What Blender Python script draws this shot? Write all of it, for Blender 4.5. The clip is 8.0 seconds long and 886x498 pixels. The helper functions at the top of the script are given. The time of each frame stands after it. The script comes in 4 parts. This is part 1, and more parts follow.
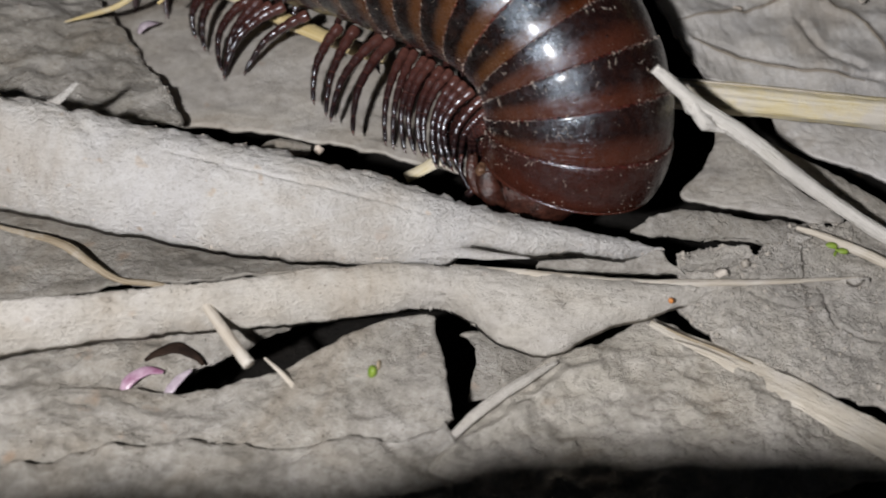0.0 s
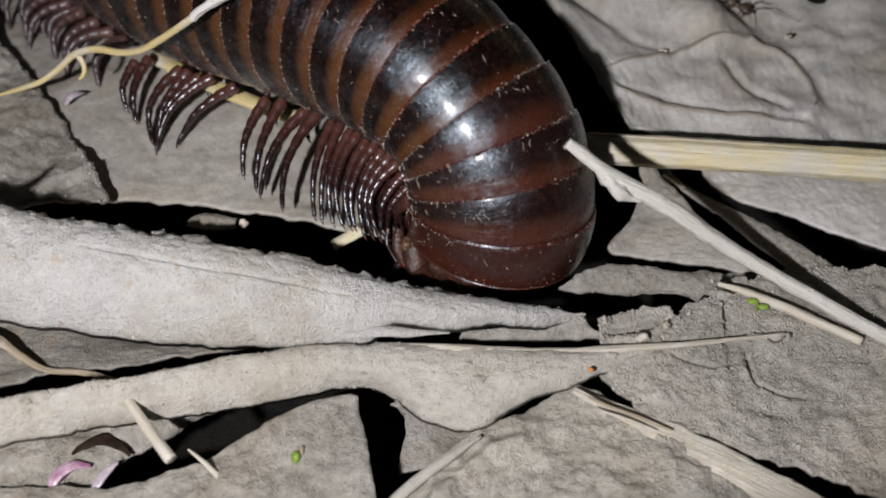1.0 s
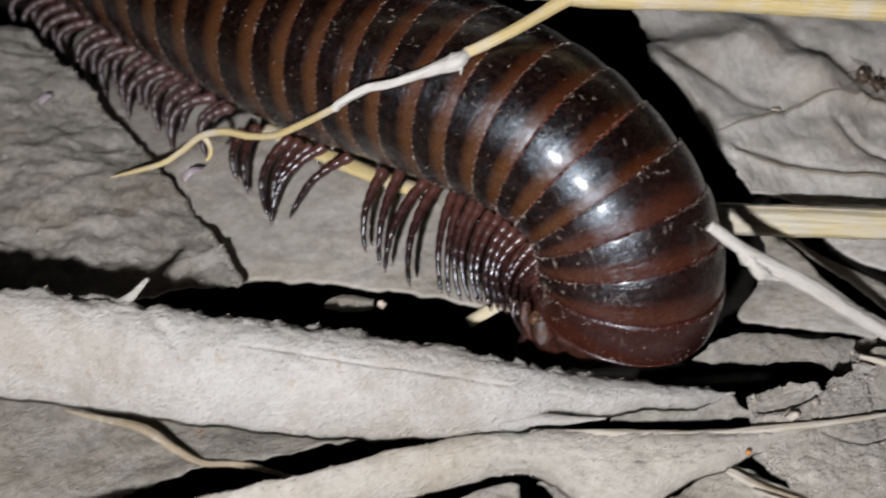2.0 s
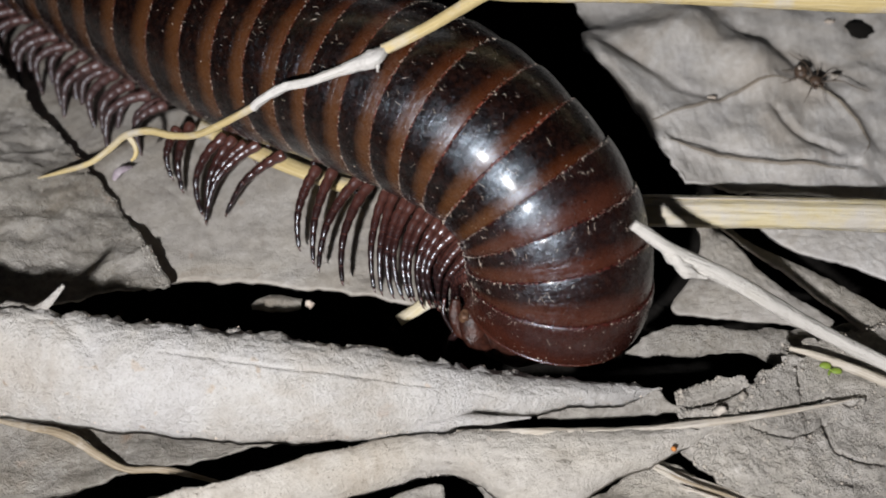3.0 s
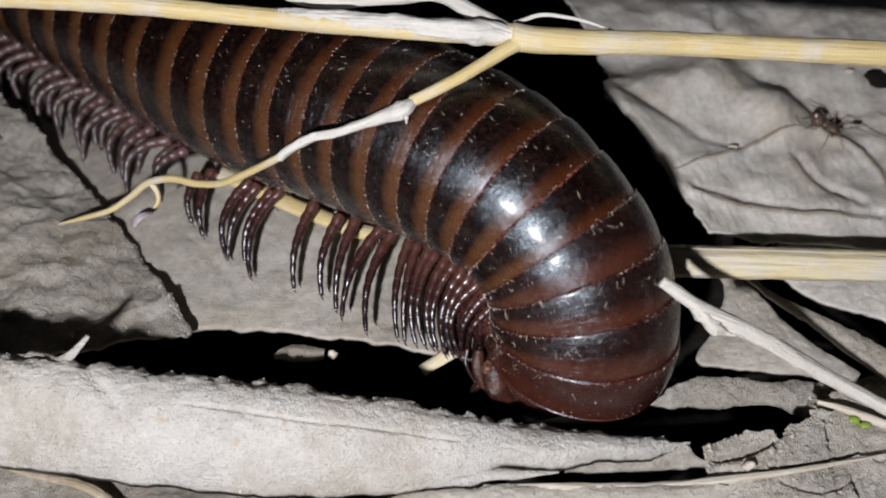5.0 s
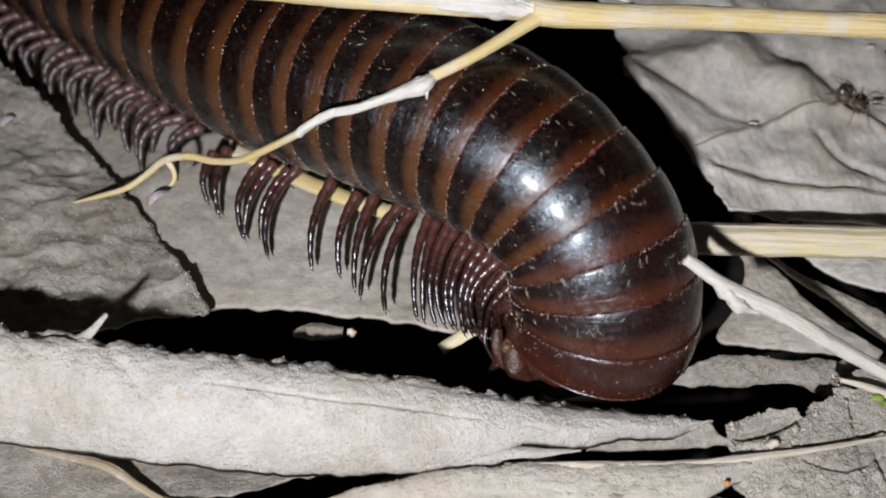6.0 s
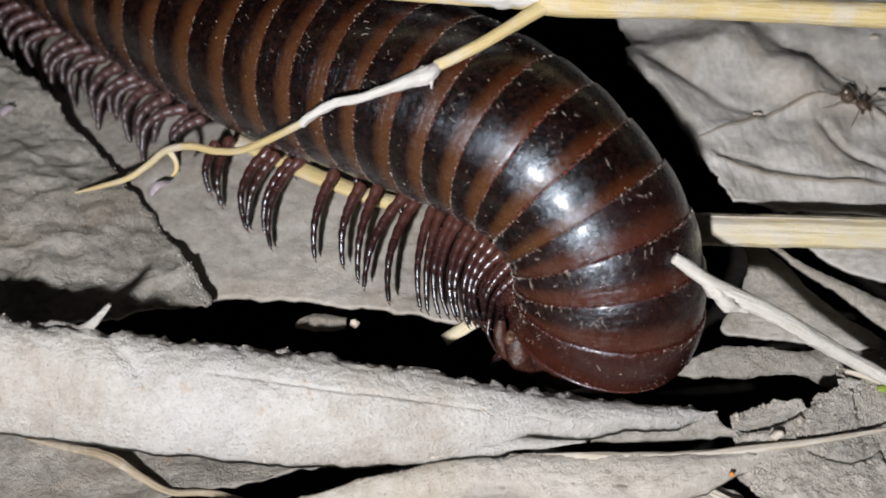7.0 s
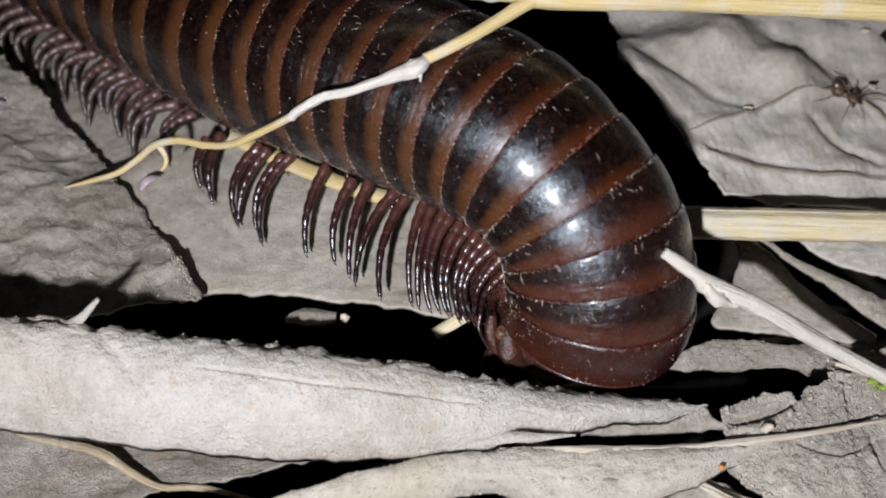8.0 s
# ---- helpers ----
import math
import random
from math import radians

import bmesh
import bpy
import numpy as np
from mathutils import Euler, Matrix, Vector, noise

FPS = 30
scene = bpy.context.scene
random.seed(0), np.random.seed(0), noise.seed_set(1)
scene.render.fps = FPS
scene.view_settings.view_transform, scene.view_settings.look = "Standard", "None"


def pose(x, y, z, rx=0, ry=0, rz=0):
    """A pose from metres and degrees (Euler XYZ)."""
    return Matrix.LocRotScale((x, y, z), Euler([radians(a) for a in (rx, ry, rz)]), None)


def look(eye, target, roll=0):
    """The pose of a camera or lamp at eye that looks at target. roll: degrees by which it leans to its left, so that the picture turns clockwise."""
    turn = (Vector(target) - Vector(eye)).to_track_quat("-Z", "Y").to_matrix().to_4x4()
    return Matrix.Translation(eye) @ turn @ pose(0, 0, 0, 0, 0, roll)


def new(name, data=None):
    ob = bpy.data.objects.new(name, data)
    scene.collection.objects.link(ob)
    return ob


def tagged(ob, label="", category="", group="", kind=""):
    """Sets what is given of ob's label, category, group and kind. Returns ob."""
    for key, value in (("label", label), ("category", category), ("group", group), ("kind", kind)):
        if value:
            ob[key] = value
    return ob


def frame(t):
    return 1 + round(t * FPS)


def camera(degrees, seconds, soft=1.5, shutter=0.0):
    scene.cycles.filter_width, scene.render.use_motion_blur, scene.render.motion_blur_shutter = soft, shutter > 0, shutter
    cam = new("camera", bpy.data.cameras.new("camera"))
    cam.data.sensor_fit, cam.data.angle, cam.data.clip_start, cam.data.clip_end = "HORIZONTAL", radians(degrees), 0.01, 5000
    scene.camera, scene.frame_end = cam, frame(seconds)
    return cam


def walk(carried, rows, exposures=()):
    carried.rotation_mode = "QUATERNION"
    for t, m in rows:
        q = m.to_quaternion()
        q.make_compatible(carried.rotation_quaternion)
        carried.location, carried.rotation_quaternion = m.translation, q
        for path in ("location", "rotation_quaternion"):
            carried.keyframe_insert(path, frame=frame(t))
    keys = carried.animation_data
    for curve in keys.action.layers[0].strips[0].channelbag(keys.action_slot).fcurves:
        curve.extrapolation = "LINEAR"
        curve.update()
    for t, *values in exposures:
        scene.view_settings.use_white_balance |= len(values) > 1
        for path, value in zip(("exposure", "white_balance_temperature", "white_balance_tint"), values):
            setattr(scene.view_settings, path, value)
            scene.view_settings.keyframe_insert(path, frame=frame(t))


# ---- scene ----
# The place is built in millimetres and brought to metres by MM.
MM = 0.001


def mm(p):
    return Vector(p) * MM


# ---- camera and its path ----
cam = camera(45, 8.0, soft=1.75, shutter=0.35)
cam.data.dof.use_dof = True
cam.data.dof.focus_distance = 56.5 * MM
cam.data.dof.aperture_fstop = 60
PATH = [
    (0, (3.73, -44.11, 45.60), (0.89, -6.49, -1.05), 1.42),
    (0.2, (4.62, -42.86, 45.80), (2.14, -5.79, -1.32), 0.98),
    (0.5, (5.76, -41.39, 47.77), (3.12, -4.32, 0.67), -0.07),
    (0.7, (6.23, -41.16, 48.09), (3.84, -3.72, 1.27), -0.30),
    (1, (7.19, -40.15, 48.93), (4.68, -3.57, 1.44), -0.93),
    (1.2, (7.02, -39.98, 49.26), (4.48, -3.73, 1.52), -1.03),
    (1.5, (2.87, -38.84, 50.70), (0.77, -2.67, 2.87), -0.60),
    (1.6, (0.05, -38.88, 51.09), (-1.95, -1.71, 4.03), -0.73),
    (1.8, (-2.00, -37.55, 52.49), (-4.33, -1.37, 4.69), -2.02),
    (2, (-0.72, -36.57, 52.61), (-2.95, -0.75, 4.52), -2.19),
    (2.2, (0.87, -35.08, 53.27), (-1.10, 0.39, 4.92), -2.64),
    (3.3, (2.64, -35.18, 52.55), (1.43, -0.45, 3.65), -2.03),
    (3.5, (2.39, -35.06, 52.68), (1.43, -0.15, 3.89), -1.77),
    (4, (1.80, -34.96, 52.96), (0.64, 0.89, 4.86), -2.02),
    (4.5, (1.24, -34.43, 53.06), (-0.14, 1.75, 5.22), -1.95),
    (4.7, (1.32, -34.37, 53.04), (-0.07, 2.09, 5.40), -1.82),
    (5.8, (-0.05, -33.84, 52.77), (-1.63, 1.38, 4.22), -2.23),
    (6, (0.28, -34.18, 52.47), (-1.39, 1.28, 4.09), -2.32),
    (6.5, (0.21, -34.19, 52.29), (-1.39, 1.12, 3.81), -2.23),
    (7, (-0.08, -34.12, 52.25), (-1.59, 0.98, 3.61), -2.09),
    (7.5, (0.08, -34.12, 52.09), (-1.27, 0.95, 3.43), -1.98),
    (8, (0.23, -34.19, 52.07), (-1.05, 0.77, 3.33), -1.92),
]
walk(cam, [(t, look(mm(eye), mm(aim), lean)) for t, eye, aim, lean in PATH],
     exposures=[(0.0, -0.33), (0.5, -0.22), (1.0, -0.27), (1.6, -0.30), (2.2, -0.11), (4.7, -0.04), (5.8, 0.01), (8.0, 0.04)])

# ---- light: night, one small torch beside the lens ----
world = bpy.data.worlds.new("night")
scene.world = world
world.use_nodes = True
sky = world.node_tree.nodes["Background"]
sky.inputs["Color"].default_value = (0.5, 0.6, 0.8, 1)
sky.inputs["Strength"].default_value = 0.008
torch = bpy.data.lights.new("torch", "POINT")
torch.energy = 0.347
torch.color = (0.985, 0.972, 0.99)
torch.shadow_soft_size = 1.3 * MM
torch_ob = new("torch", torch)
torch_ob.location = mm((-11, -56, 57))


# ---- materials ----
def nodes_of(name, rough=0.8, spec=0.3):
    mat = bpy.data.materials.new(name)
    mat.use_nodes = True
    nt = mat.node_tree
    bsdf = nt.nodes["Principled BSDF"]
    bsdf.inputs["Roughness"].default_value = rough
    bsdf.inputs["Specular IOR Level"].default_value = spec
    return mat, nt, bsdf


def node(nt, kind, **values):
    n = nt.nodes.new(kind)
    for key, value in values.items():
        n.inputs[key.replace("_", " ")].default_value = value
    return n


def coords(nt, scale=(1, 1, 1), source="Object"):
    """Object coordinates in millimetres."""
    tc = nt.nodes.new("ShaderNodeTexCoord")
    mp = nt.nodes.new("ShaderNodeMapping")
    k = 1 if source == "UV" else 1000
    mp.inputs["Scale"].default_value = [k * s for s in scale]
    nt.links.new(tc.outputs[source], mp.inputs["Vector"])
    return mp.outputs["Vector"]


def noise_at(nt, vec, scale, detail=5, rough=0.6, distort=0.0):
    n = node(nt, "ShaderNodeTexNoise", Scale=scale, Detail=detail, Roughness=rough, Distortion=distort)
    nt.links.new(vec, n.inputs["Vector"])
    return n.outputs["Fac"]


def ramp(nt, fac, *stops):
    r = nt.nodes.new("ShaderNodeValToRGB")
    while len(r.color_ramp.elements) < len(stops):
        r.color_ramp.elements.new(0.5)
    for e, (at, c) in zip(r.color_ramp.elements, stops):
        e.position = at
        e.color = (*c, 1) if len(c) == 3 else c
    nt.links.new(fac, r.inputs["Fac"])
    return r.outputs["Color"]


def mix(nt, fac, a, b, kind="MIX"):
    m = nt.nodes.new("ShaderNodeMix")
    m.data_type, m.blend_type = "RGBA", kind
    for value, socket in ((fac, m.inputs["Factor"]), (a, m.inputs[6]), (b, m.inputs[7])):
        if isinstance(value, (int, float)):
            socket.default_value = value
        elif isinstance(value, tuple):
            socket.default_value = (*value, 1)
        else:
            nt.links.new(value, socket)
    return m.outputs[2]


def maths(nt, op, a, b=0.0):
    m = nt.nodes.new("ShaderNodeMath")
    m.operation = op
    for value, socket in ((a, m.inputs[0]), (b, m.inputs[1])):
        if isinstance(value, (int, float)):
            socket.default_value = value
        else:
            nt.links.new(value, socket)
    return m.outputs[0]


def bump(nt, bsdf, height, depth, strength=1.0):
    """depth in millimetres."""
    b = node(nt, "ShaderNodeBump", Strength=strength, Distance=depth * MM)
    nt.links.new(height, b.inputs["Height"])
    nt.links.new(b.outputs["Normal"], bsdf.inputs["Normal"])


def leaf_material(name, dark, mid, light, fibre=0.35, grain=0.06, rough=0.85, spec=0.25, spots=(0.3, 0.16, 0.07), skin=0.12, streak=0.2, pitted=0.8, specks=0.0, dirt=0.6):
    """A dry, weathered leaf: mottled at two scales, fine fibres along it, gritty, with a few rusty spots."""
    mat, nt, bsdf = nodes_of(name, rough, spec)
    v = coords(nt)
    uv = coords(nt, (0.35, 3.2, 1), "UV")
    big = noise_at(nt, v, 0.32, 4, 0.6, 0.4)
    small = noise_at(nt, v, 2.2, 6, 0.7)
    grit = noise_at(nt, v, 9.0, 3, 0.6)
    fib = noise_at(nt, uv, 1.6, 6, 0.7, 0.6)
    tone = maths(nt, "ADD", maths(nt, "MULTIPLY", big, 0.45), maths(nt, "ADD", maths(nt, "MULTIPLY", small, 0.55 - streak), maths(nt, "MULTIPLY", fib, streak)))
    col = ramp(nt, tone, (0.34, dark), (0.5, mid), (0.66, light))
    rust = ramp(nt, noise_at(nt, v, 0.55, 4, 0.55), (0.66, (0, 0, 0)), (0.76, (1, 1, 1)))
    col = mix(nt, maths(nt, "MULTIPLY", rust, 0.45), col, spots)
    if specks:
        ochre = ramp(nt, noise_at(nt, v, 1.1, 3, 0.5), (0.67, (0, 0, 0)), (0.72, (1, 1, 1)))
        col = mix(nt, maths(nt, "MULTIPLY", ochre, specks), col, (0.47, 0.34, 0.21))
    cast = ramp(nt, noise_at(nt, v, 0.13, 4, 0.65, 0.8), (0.36, (0.84, 0.79, 0.73)), (0.48, (1, 0.99, 0.975)), (0.62, (1.0, 1.0, 1.02)))
    col = mix(nt, 0.85, col, cast, "MULTIPLY")
    pits = ramp(nt, noise_at(nt, v, 4.5, 2, 0.5), (0.22, (0.30, 0.25, 0.2)), (0.31, (1, 1, 1)))
    col = mix(nt, pitted, col, pits, "MULTIPLY")
    grime = ramp(nt, grit, (0.28, (0.45, 0.42, 0.38)), (0.45, (1, 1, 1)))
    col = mix(nt, dirt, col, grime, "MULTIPLY")
    nt.links.new(col, bsdf.inputs["Base Color"])
    cells = nt.nodes.new("ShaderNodeTexVoronoi")
    cells.inputs["Scale"].default_value = 5.5
    nt.links.new(v, cells.inputs["Vector"])
    sand = maths(nt, "ADD", noise_at(nt, v, 22.0, 2, 0.5), maths(nt, "MULTIPLY", cells.outputs["Distance"], -2.2 * skin))
    h = maths(nt, "ADD", maths(nt, "MULTIPLY", fib, fibre), maths(nt, "ADD", maths(nt, "MULTIPLY", small, 0.45), maths(nt, "ADD", maths(nt, "MULTIPLY", grit, 0.35), maths(nt, "MULTIPLY", sand, 0.15))))
    bump(nt, bsdf, h, grain * 6, 0.9)
    return mat


PALE = leaf_material("pale_leaf", (0.47, 0.447, 0.415), (0.585, 0.567, 0.54), (0.66, 0.648, 0.625), fibre=0.06, grain=0.09, skin=0.22, pitted=0.35, streak=0.1, specks=0.4)
GREY = leaf_material("grey_leaf", (0.20, 0.183, 0.157), (0.36, 0.336, 0.297), (0.51, 0.483, 0.44), grain=0.08, fibre=0.15, streak=0.08, dirt=0.4)
WARM = leaf_material("tan_leaf", (0.29, 0.262, 0.222), (0.48, 0.447, 0.39), (0.62, 0.585, 0.525), grain=0.08, fibre=0.15, streak=0.08, dirt=0.4)
SMOOTH = leaf_material("smooth_leaf", (0.30, 0.272, 0.235), (0.42, 0.393, 0.352), (0.53, 0.508, 0.468), pitted=0.25, fibre=0.12, streak=0.08, grain=0.03, rough=0.5, spec=0.45, dirt=0.3)
VEINY = leaf_material("veined_leaf", (0.43, 0.408, 0.376), (0.52, 0.498, 0.468), (0.62, 0.608, 0.588), fibre=0.03, streak=0.04, skin=0.02, pitted=0.15, grain=0.02, rough=0.4, spec=0.5, dirt=0.12)
RIM = leaf_material("pale_tan_leaf", (0.36, 0.33, 0.288), (0.51, 0.48, 0.432), (0.61, 0.58, 0.53), grain=0.06, skin=0.08, fibre=0.2, streak=0.12, dirt=0.4)
CLOD = leaf_material("muddy_leaf", (0.31, 0.288, 0.252), (0.50, 0.468, 0.418), (0.65, 0.617, 0.565), grain=0.11, fibre=0.1, streak=0.05, dirt=0.5)
VEIN = leaf_material("brown_vein", (0.20, 0.168, 0.135), (0.31, 0.272, 0.228), (0.42, 0.385, 0.335), grain=0.03, rough=0.55)
# soil taken down to near black: deep shade of the leaf gaps is in its colour
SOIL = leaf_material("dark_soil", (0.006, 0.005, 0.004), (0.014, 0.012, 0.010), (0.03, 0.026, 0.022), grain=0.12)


def straw_material(name, a, b, c, white=0.3, relief=0.12, chalk=(0.62, 0.58, 0.52)):
    """Dry straw: long fibres, a pale crust in patches."""
    mat, nt, bsdf = nodes_of(name, 0.55, 0.4)
    v = coords(nt)
    uv = coords(nt, (0.12, 5.0, 1), "UV")
    fib = noise_at(nt, uv, 2.0, 5, 0.65, 0.3)
    col = ramp(nt, fib, (0.3, a), (0.52, b), (0.72, c))
    crust = ramp(nt, noise_at(nt, v, 0.35, 5, 0.65), (0.56 - 0.3 * white, (0, 0, 0)), (0.76 - 0.3 * white, (0.9, 0.9, 0.9)))
    col = mix(nt, crust, col, chalk)
    nt.links.new(col, bsdf.inputs["Base Color"])
    bump(nt, bsdf, maths(nt, "ADD", fib, maths(nt, "MULTIPLY", noise_at(nt, v, 6, 4, 0.6), 0.5)), relief, 0.8)
    return mat


STRAW = straw_material("straw", (0.56, 0.45, 0.21), (0.70, 0.61, 0.39), (0.78, 0.73, 0.58), 0.42)
STEM = straw_material("stem", (0.55, 0.42, 0.18), (0.65, 0.52, 0.26), (0.71, 0.61, 0.38), 0.28)
TWIG = straw_material("pale_twig", (0.52, 0.49, 0.43), (0.66, 0.63, 0.575), (0.75, 0.72, 0.665), 0.9, 0.26, (0.68, 0.65, 0.60))
BEIGE = straw_material("beige_fibre", (0.40, 0.345, 0.27), (0.52, 0.465, 0.39), (0.60, 0.55, 0.48), 0.3)
FLAT = straw_material("flat_straw", (0.42, 0.365, 0.285), (0.56, 0.505, 0.42), (0.66, 0.61, 0.53), 0.2)
CRUST = straw_material("white_crust", (0.60, 0.56, 0.49), (0.72, 0.69, 0.65), (0.79, 0.77, 0.74), 0.85, 0.2, (0.66, 0.64, 0.605))
PEEL = straw_material("tan_peel", (0.19, 0.145, 0.09), (0.34, 0.275, 0.19), (0.48, 0.42, 0.33), 0.1)


def ring_material(name, amber_top, amber_flank, dark_a, dark_b, cut, wide=0.55, lines=0.06, edge=(0.19, 0.042, 0.022), hem=0.040):
    """Glossy banded shell. UV x runs from a ring's rear rim (0) to its front (1); y is 1 on the leg side, 0.5 on the back."""
    mat, nt, bsdf = nodes_of(name, 0.3, 0.8)
    tc = nt.nodes.new("ShaderNodeTexCoord")
    sep = nt.nodes.new("ShaderNodeSeparateXYZ")
    nt.links.new(tc.outputs["UV"], sep.inputs[0])
    v = coords(nt)
    along, side = sep.outputs["X"], sep.outputs["Y"]
    coarse = maths(nt, "MULTIPLY", maths(nt, "SUBTRACT", noise_at(nt, v, 0.55, 3, 0.6), 0.5), 0.16)
    fray = maths(nt, "MULTIPLY", maths(nt, "SUBTRACT", noise_at(nt, v, 2.6, 5, 0.75), 0.5), 0.16)
    wob = maths(nt, "ADD", coarse, fray)
    band = maths(nt, "MULTIPLY", maths(nt, "ADD", maths(nt, "ADD", along, wob), maths(nt, "MULTIPLY", side, wide)), 0.75)
    flank = ramp(nt, side, (0.55, (0, 0, 0)), (0.95, (1, 1, 1)))
    amber = mix(nt, flank, amber_top, amber_flank)
    mottle = ramp(nt, noise_at(nt, v, 1.6, 6, 0.75), (0.30, (0.45, 0.38, 0.34)), (0.56, (1, 1, 1)))
    amber = mix(nt, 0.5, amber, mottle, "MULTIPLY")
    black = ramp(nt, noise_at(nt, v, 2.4, 6, 0.75), (0.45, dark_a), (0.78, dark_b))
    pick = ramp(nt, band, (0.0, (0, 0, 0)), (cut - 0.01, (0, 0, 0)), (cut + 0.07, (0.45, 0.45, 0.45)), (cut + 0.19, (1, 1, 1)))
    col = mix(nt, pick, black, amber)
    dots = ramp(nt, noise_at(nt, v, 6.0, 3, 0.6), (0.42, (0.05, 0.05, 0.05)), (0.62, (1, 1, 1)))
    rim = maths(nt, "MULTIPLY", ramp(nt, along, (0.0, (1, 1, 1)), (hem, (1, 1, 1)), (hem + 0.025, (0, 0, 0))), dots)
    col = mix(nt, rim, col, edge)
    nt.links.new(col, bsdf.inputs["Base Color"])
    rr = ramp(nt, noise_at(nt, v, 3.0, 6, 0.8), (0.34, (0.17, 0.17, 0.17)), (0.66, (0.38, 0.38, 0.38)))
    nt.links.new(rr, bsdf.inputs["Roughness"])
    bsdf.inputs["Specular Tint"].default_value = (0.72, 0.86, 1.0, 1)
    worn = ramp(nt, noise_at(nt, v, 1.3, 6, 0.75, 0.4), (0.38, (0.30, 0.30, 0.30)), (0.60, (1, 1, 1)))
    nt.links.new(worn, bsdf.inputs["Specular IOR Level"])
    bsdf.inputs["Coat Weight"].default_value = 0.3
    bsdf.inputs["Coat Roughness"].default_value = 0.18
    fine = ramp(nt, noise_at(nt, coords(nt, (22, 4, 1), "UV"), 1.0, 3, 0.6), (0.40, (0, 0, 0)), (0.50, (1, 1, 1)))
    bump(nt, bsdf, maths(nt, "ADD", maths(nt, "ADD", noise_at(nt, v, 2.2, 6, 0.72), maths(nt, "MULTIPLY", noise_at(nt, v, 8, 4, 0.65), 0.30)), maths(nt, "MULTIPLY", fine, lines)), 0.048, 0.8)
    return mat


SHELL = ring_material("shell", (0.058, 0.0160, 0.0050), (0.083, 0.0335, 0.0122), (0.0034, 0.0014, 0.0011), (0.027, 0.0096, 0.0056), 0.625, 0.30, 0.15)
FRONT = ring_material("front_shell", (0.060, 0.0185, 0.0105), (0.070, 0.025, 0.0135), (0.010, 0.0040, 0.0034), (0.030, 0.0108, 0.0072), 0.48, 0.20, 0.20, (0.10, 0.018, 0.012), 0.022)
COLLUM = ring_material("collum", (0.056, 0.0155, 0.0092), (0.060, 0.018, 0.0105), (0.030, 0.0100, 0.0074), (0.045, 0.0135, 0.0090), 0.35, 0.2, 0.14, (0.07, 0.013, 0.010), 0.012)


def plain_material(name, a, b, rough=0.5, spec=0.4, scale=1.5, relief=0.03):
    mat, nt, bsdf = nodes_of(name, rough, spec)
    v = coords(nt)
    n = noise_at(nt, v, scale, 5, 0.65)
    nt.links.new(ramp(nt, n, (0.35, a), (0.65, b)), bsdf.inputs["Base Color"])
    bump(nt, bsdf, noise_at(nt, v, scale * 4, 4, 0.6), relief, 0.7)
    return mat


def leg_material(name, rough=0.25, spec=0.85, mauve=0.0):
    """Reddish hips, dark glossy tips, a paler skin between the joints; UV x runs from hip (0) to claw (1)."""
    mat, nt, bsdf = nodes_of(name, rough, spec)
    v = coords(nt)
    tc = nt.nodes.new("ShaderNodeTexCoord")
    sep = nt.nodes.new("ShaderNodeSeparateXYZ")
    nt.links.new(tc.outputs["UV"], sep.inputs[0])
    tone = ramp(nt, noise_at(nt, v, 3.0, 4, 0.65), (0.35, (0.65, 0.60, 0.60)), (0.65, (1.2, 1.15, 1.1)))
    col = ramp(nt, sep.outputs["X"], (0.0, (0.11, 0.046, 0.036)), (0.30, (0.052, 0.019, 0.016)), (0.60, (0.020, 0.0080, 0.0078)), (0.9, (0.011, 0.005, 0.0055)))
    joint = ramp(nt, maths(nt, "FRACT", maths(nt, "MULTIPLY", sep.outputs["X"], 7.0)), (0.0, (1, 1, 1)), (0.07, (0.6, 0.6, 0.6)), (0.16, (0, 0, 0)))
    col = mix(nt, maths(nt, "MULTIPLY", joint, 0.55), col, (0.10, 0.040, 0.031))
    # pale mauve mixed in for the blurred, lighter look of the rear legs
    col = mix(nt, mauve, col, (0.20, 0.145, 0.145))
    nt.links.new(mix(nt, 1.0, col, tone, "MULTIPLY"), bsdf.inputs["Base Color"])
    bsdf.inputs["Specular Tint"].default_value = (0.86, 0.93, 1.0, 1)
    bump(nt, bsdf, noise_at(nt, v, 5, 3, 0.6), 0.035, 0.7)
    return mat


LEG = leg_material("leg")
DULL_LEG = leg_material("dull_leg", 0.36, 0.7, 0.22)
PORE = plain_material("pore", (0.012, 0.003, 0.002), (0.03, 0.006, 0.004), 0.4, 0.4)
FACE = plain_material("face", (0.012, 0.0045, 0.0035), (0.065, 0.022, 0.014), 0.35, 0.4, 1.6, 0.08)
TAN_PLATE = plain_material("tan_plate", (0.05, 0.022, 0.012), (0.18, 0.10, 0.06), 0.35, 0.5, 2.5, 0.05)
DUST = plain_material("dust", (0.50, 0.41, 0.33), (0.75, 0.68, 0.60), 0.9, 0.2)
GREEN = plain_material("green", (0.12, 0.20, 0.02), (0.30, 0.40, 0.07), 0.4, 0.4)
PINK = plain_material("pink", (0.24, 0.10, 0.17), (0.46, 0.32, 0.40), 0.3, 0.5)
LILAC = plain_material("lilac", (0.30, 0.23, 0.28), (0.50, 0.44, 0.48), 0.3, 0.5)
# husk brown darkened to near black, with the shade of its hollow in the colour
SHADED_HUSK = plain_material("husk", (0.008, 0.005, 0.004), (0.028, 0.017, 0.012), 0.85, 0.1)
SPIDER_DARK = plain_material("spider_dark", (0.030, 0.019, 0.013), (0.13, 0.085, 0.058), 0.4, 0.5, 3)
SPIDER_LEG = plain_material("spider_leg", (0.07, 0.05, 0.038), (0.20, 0.15, 0.11), 0.4, 0.5, 3)
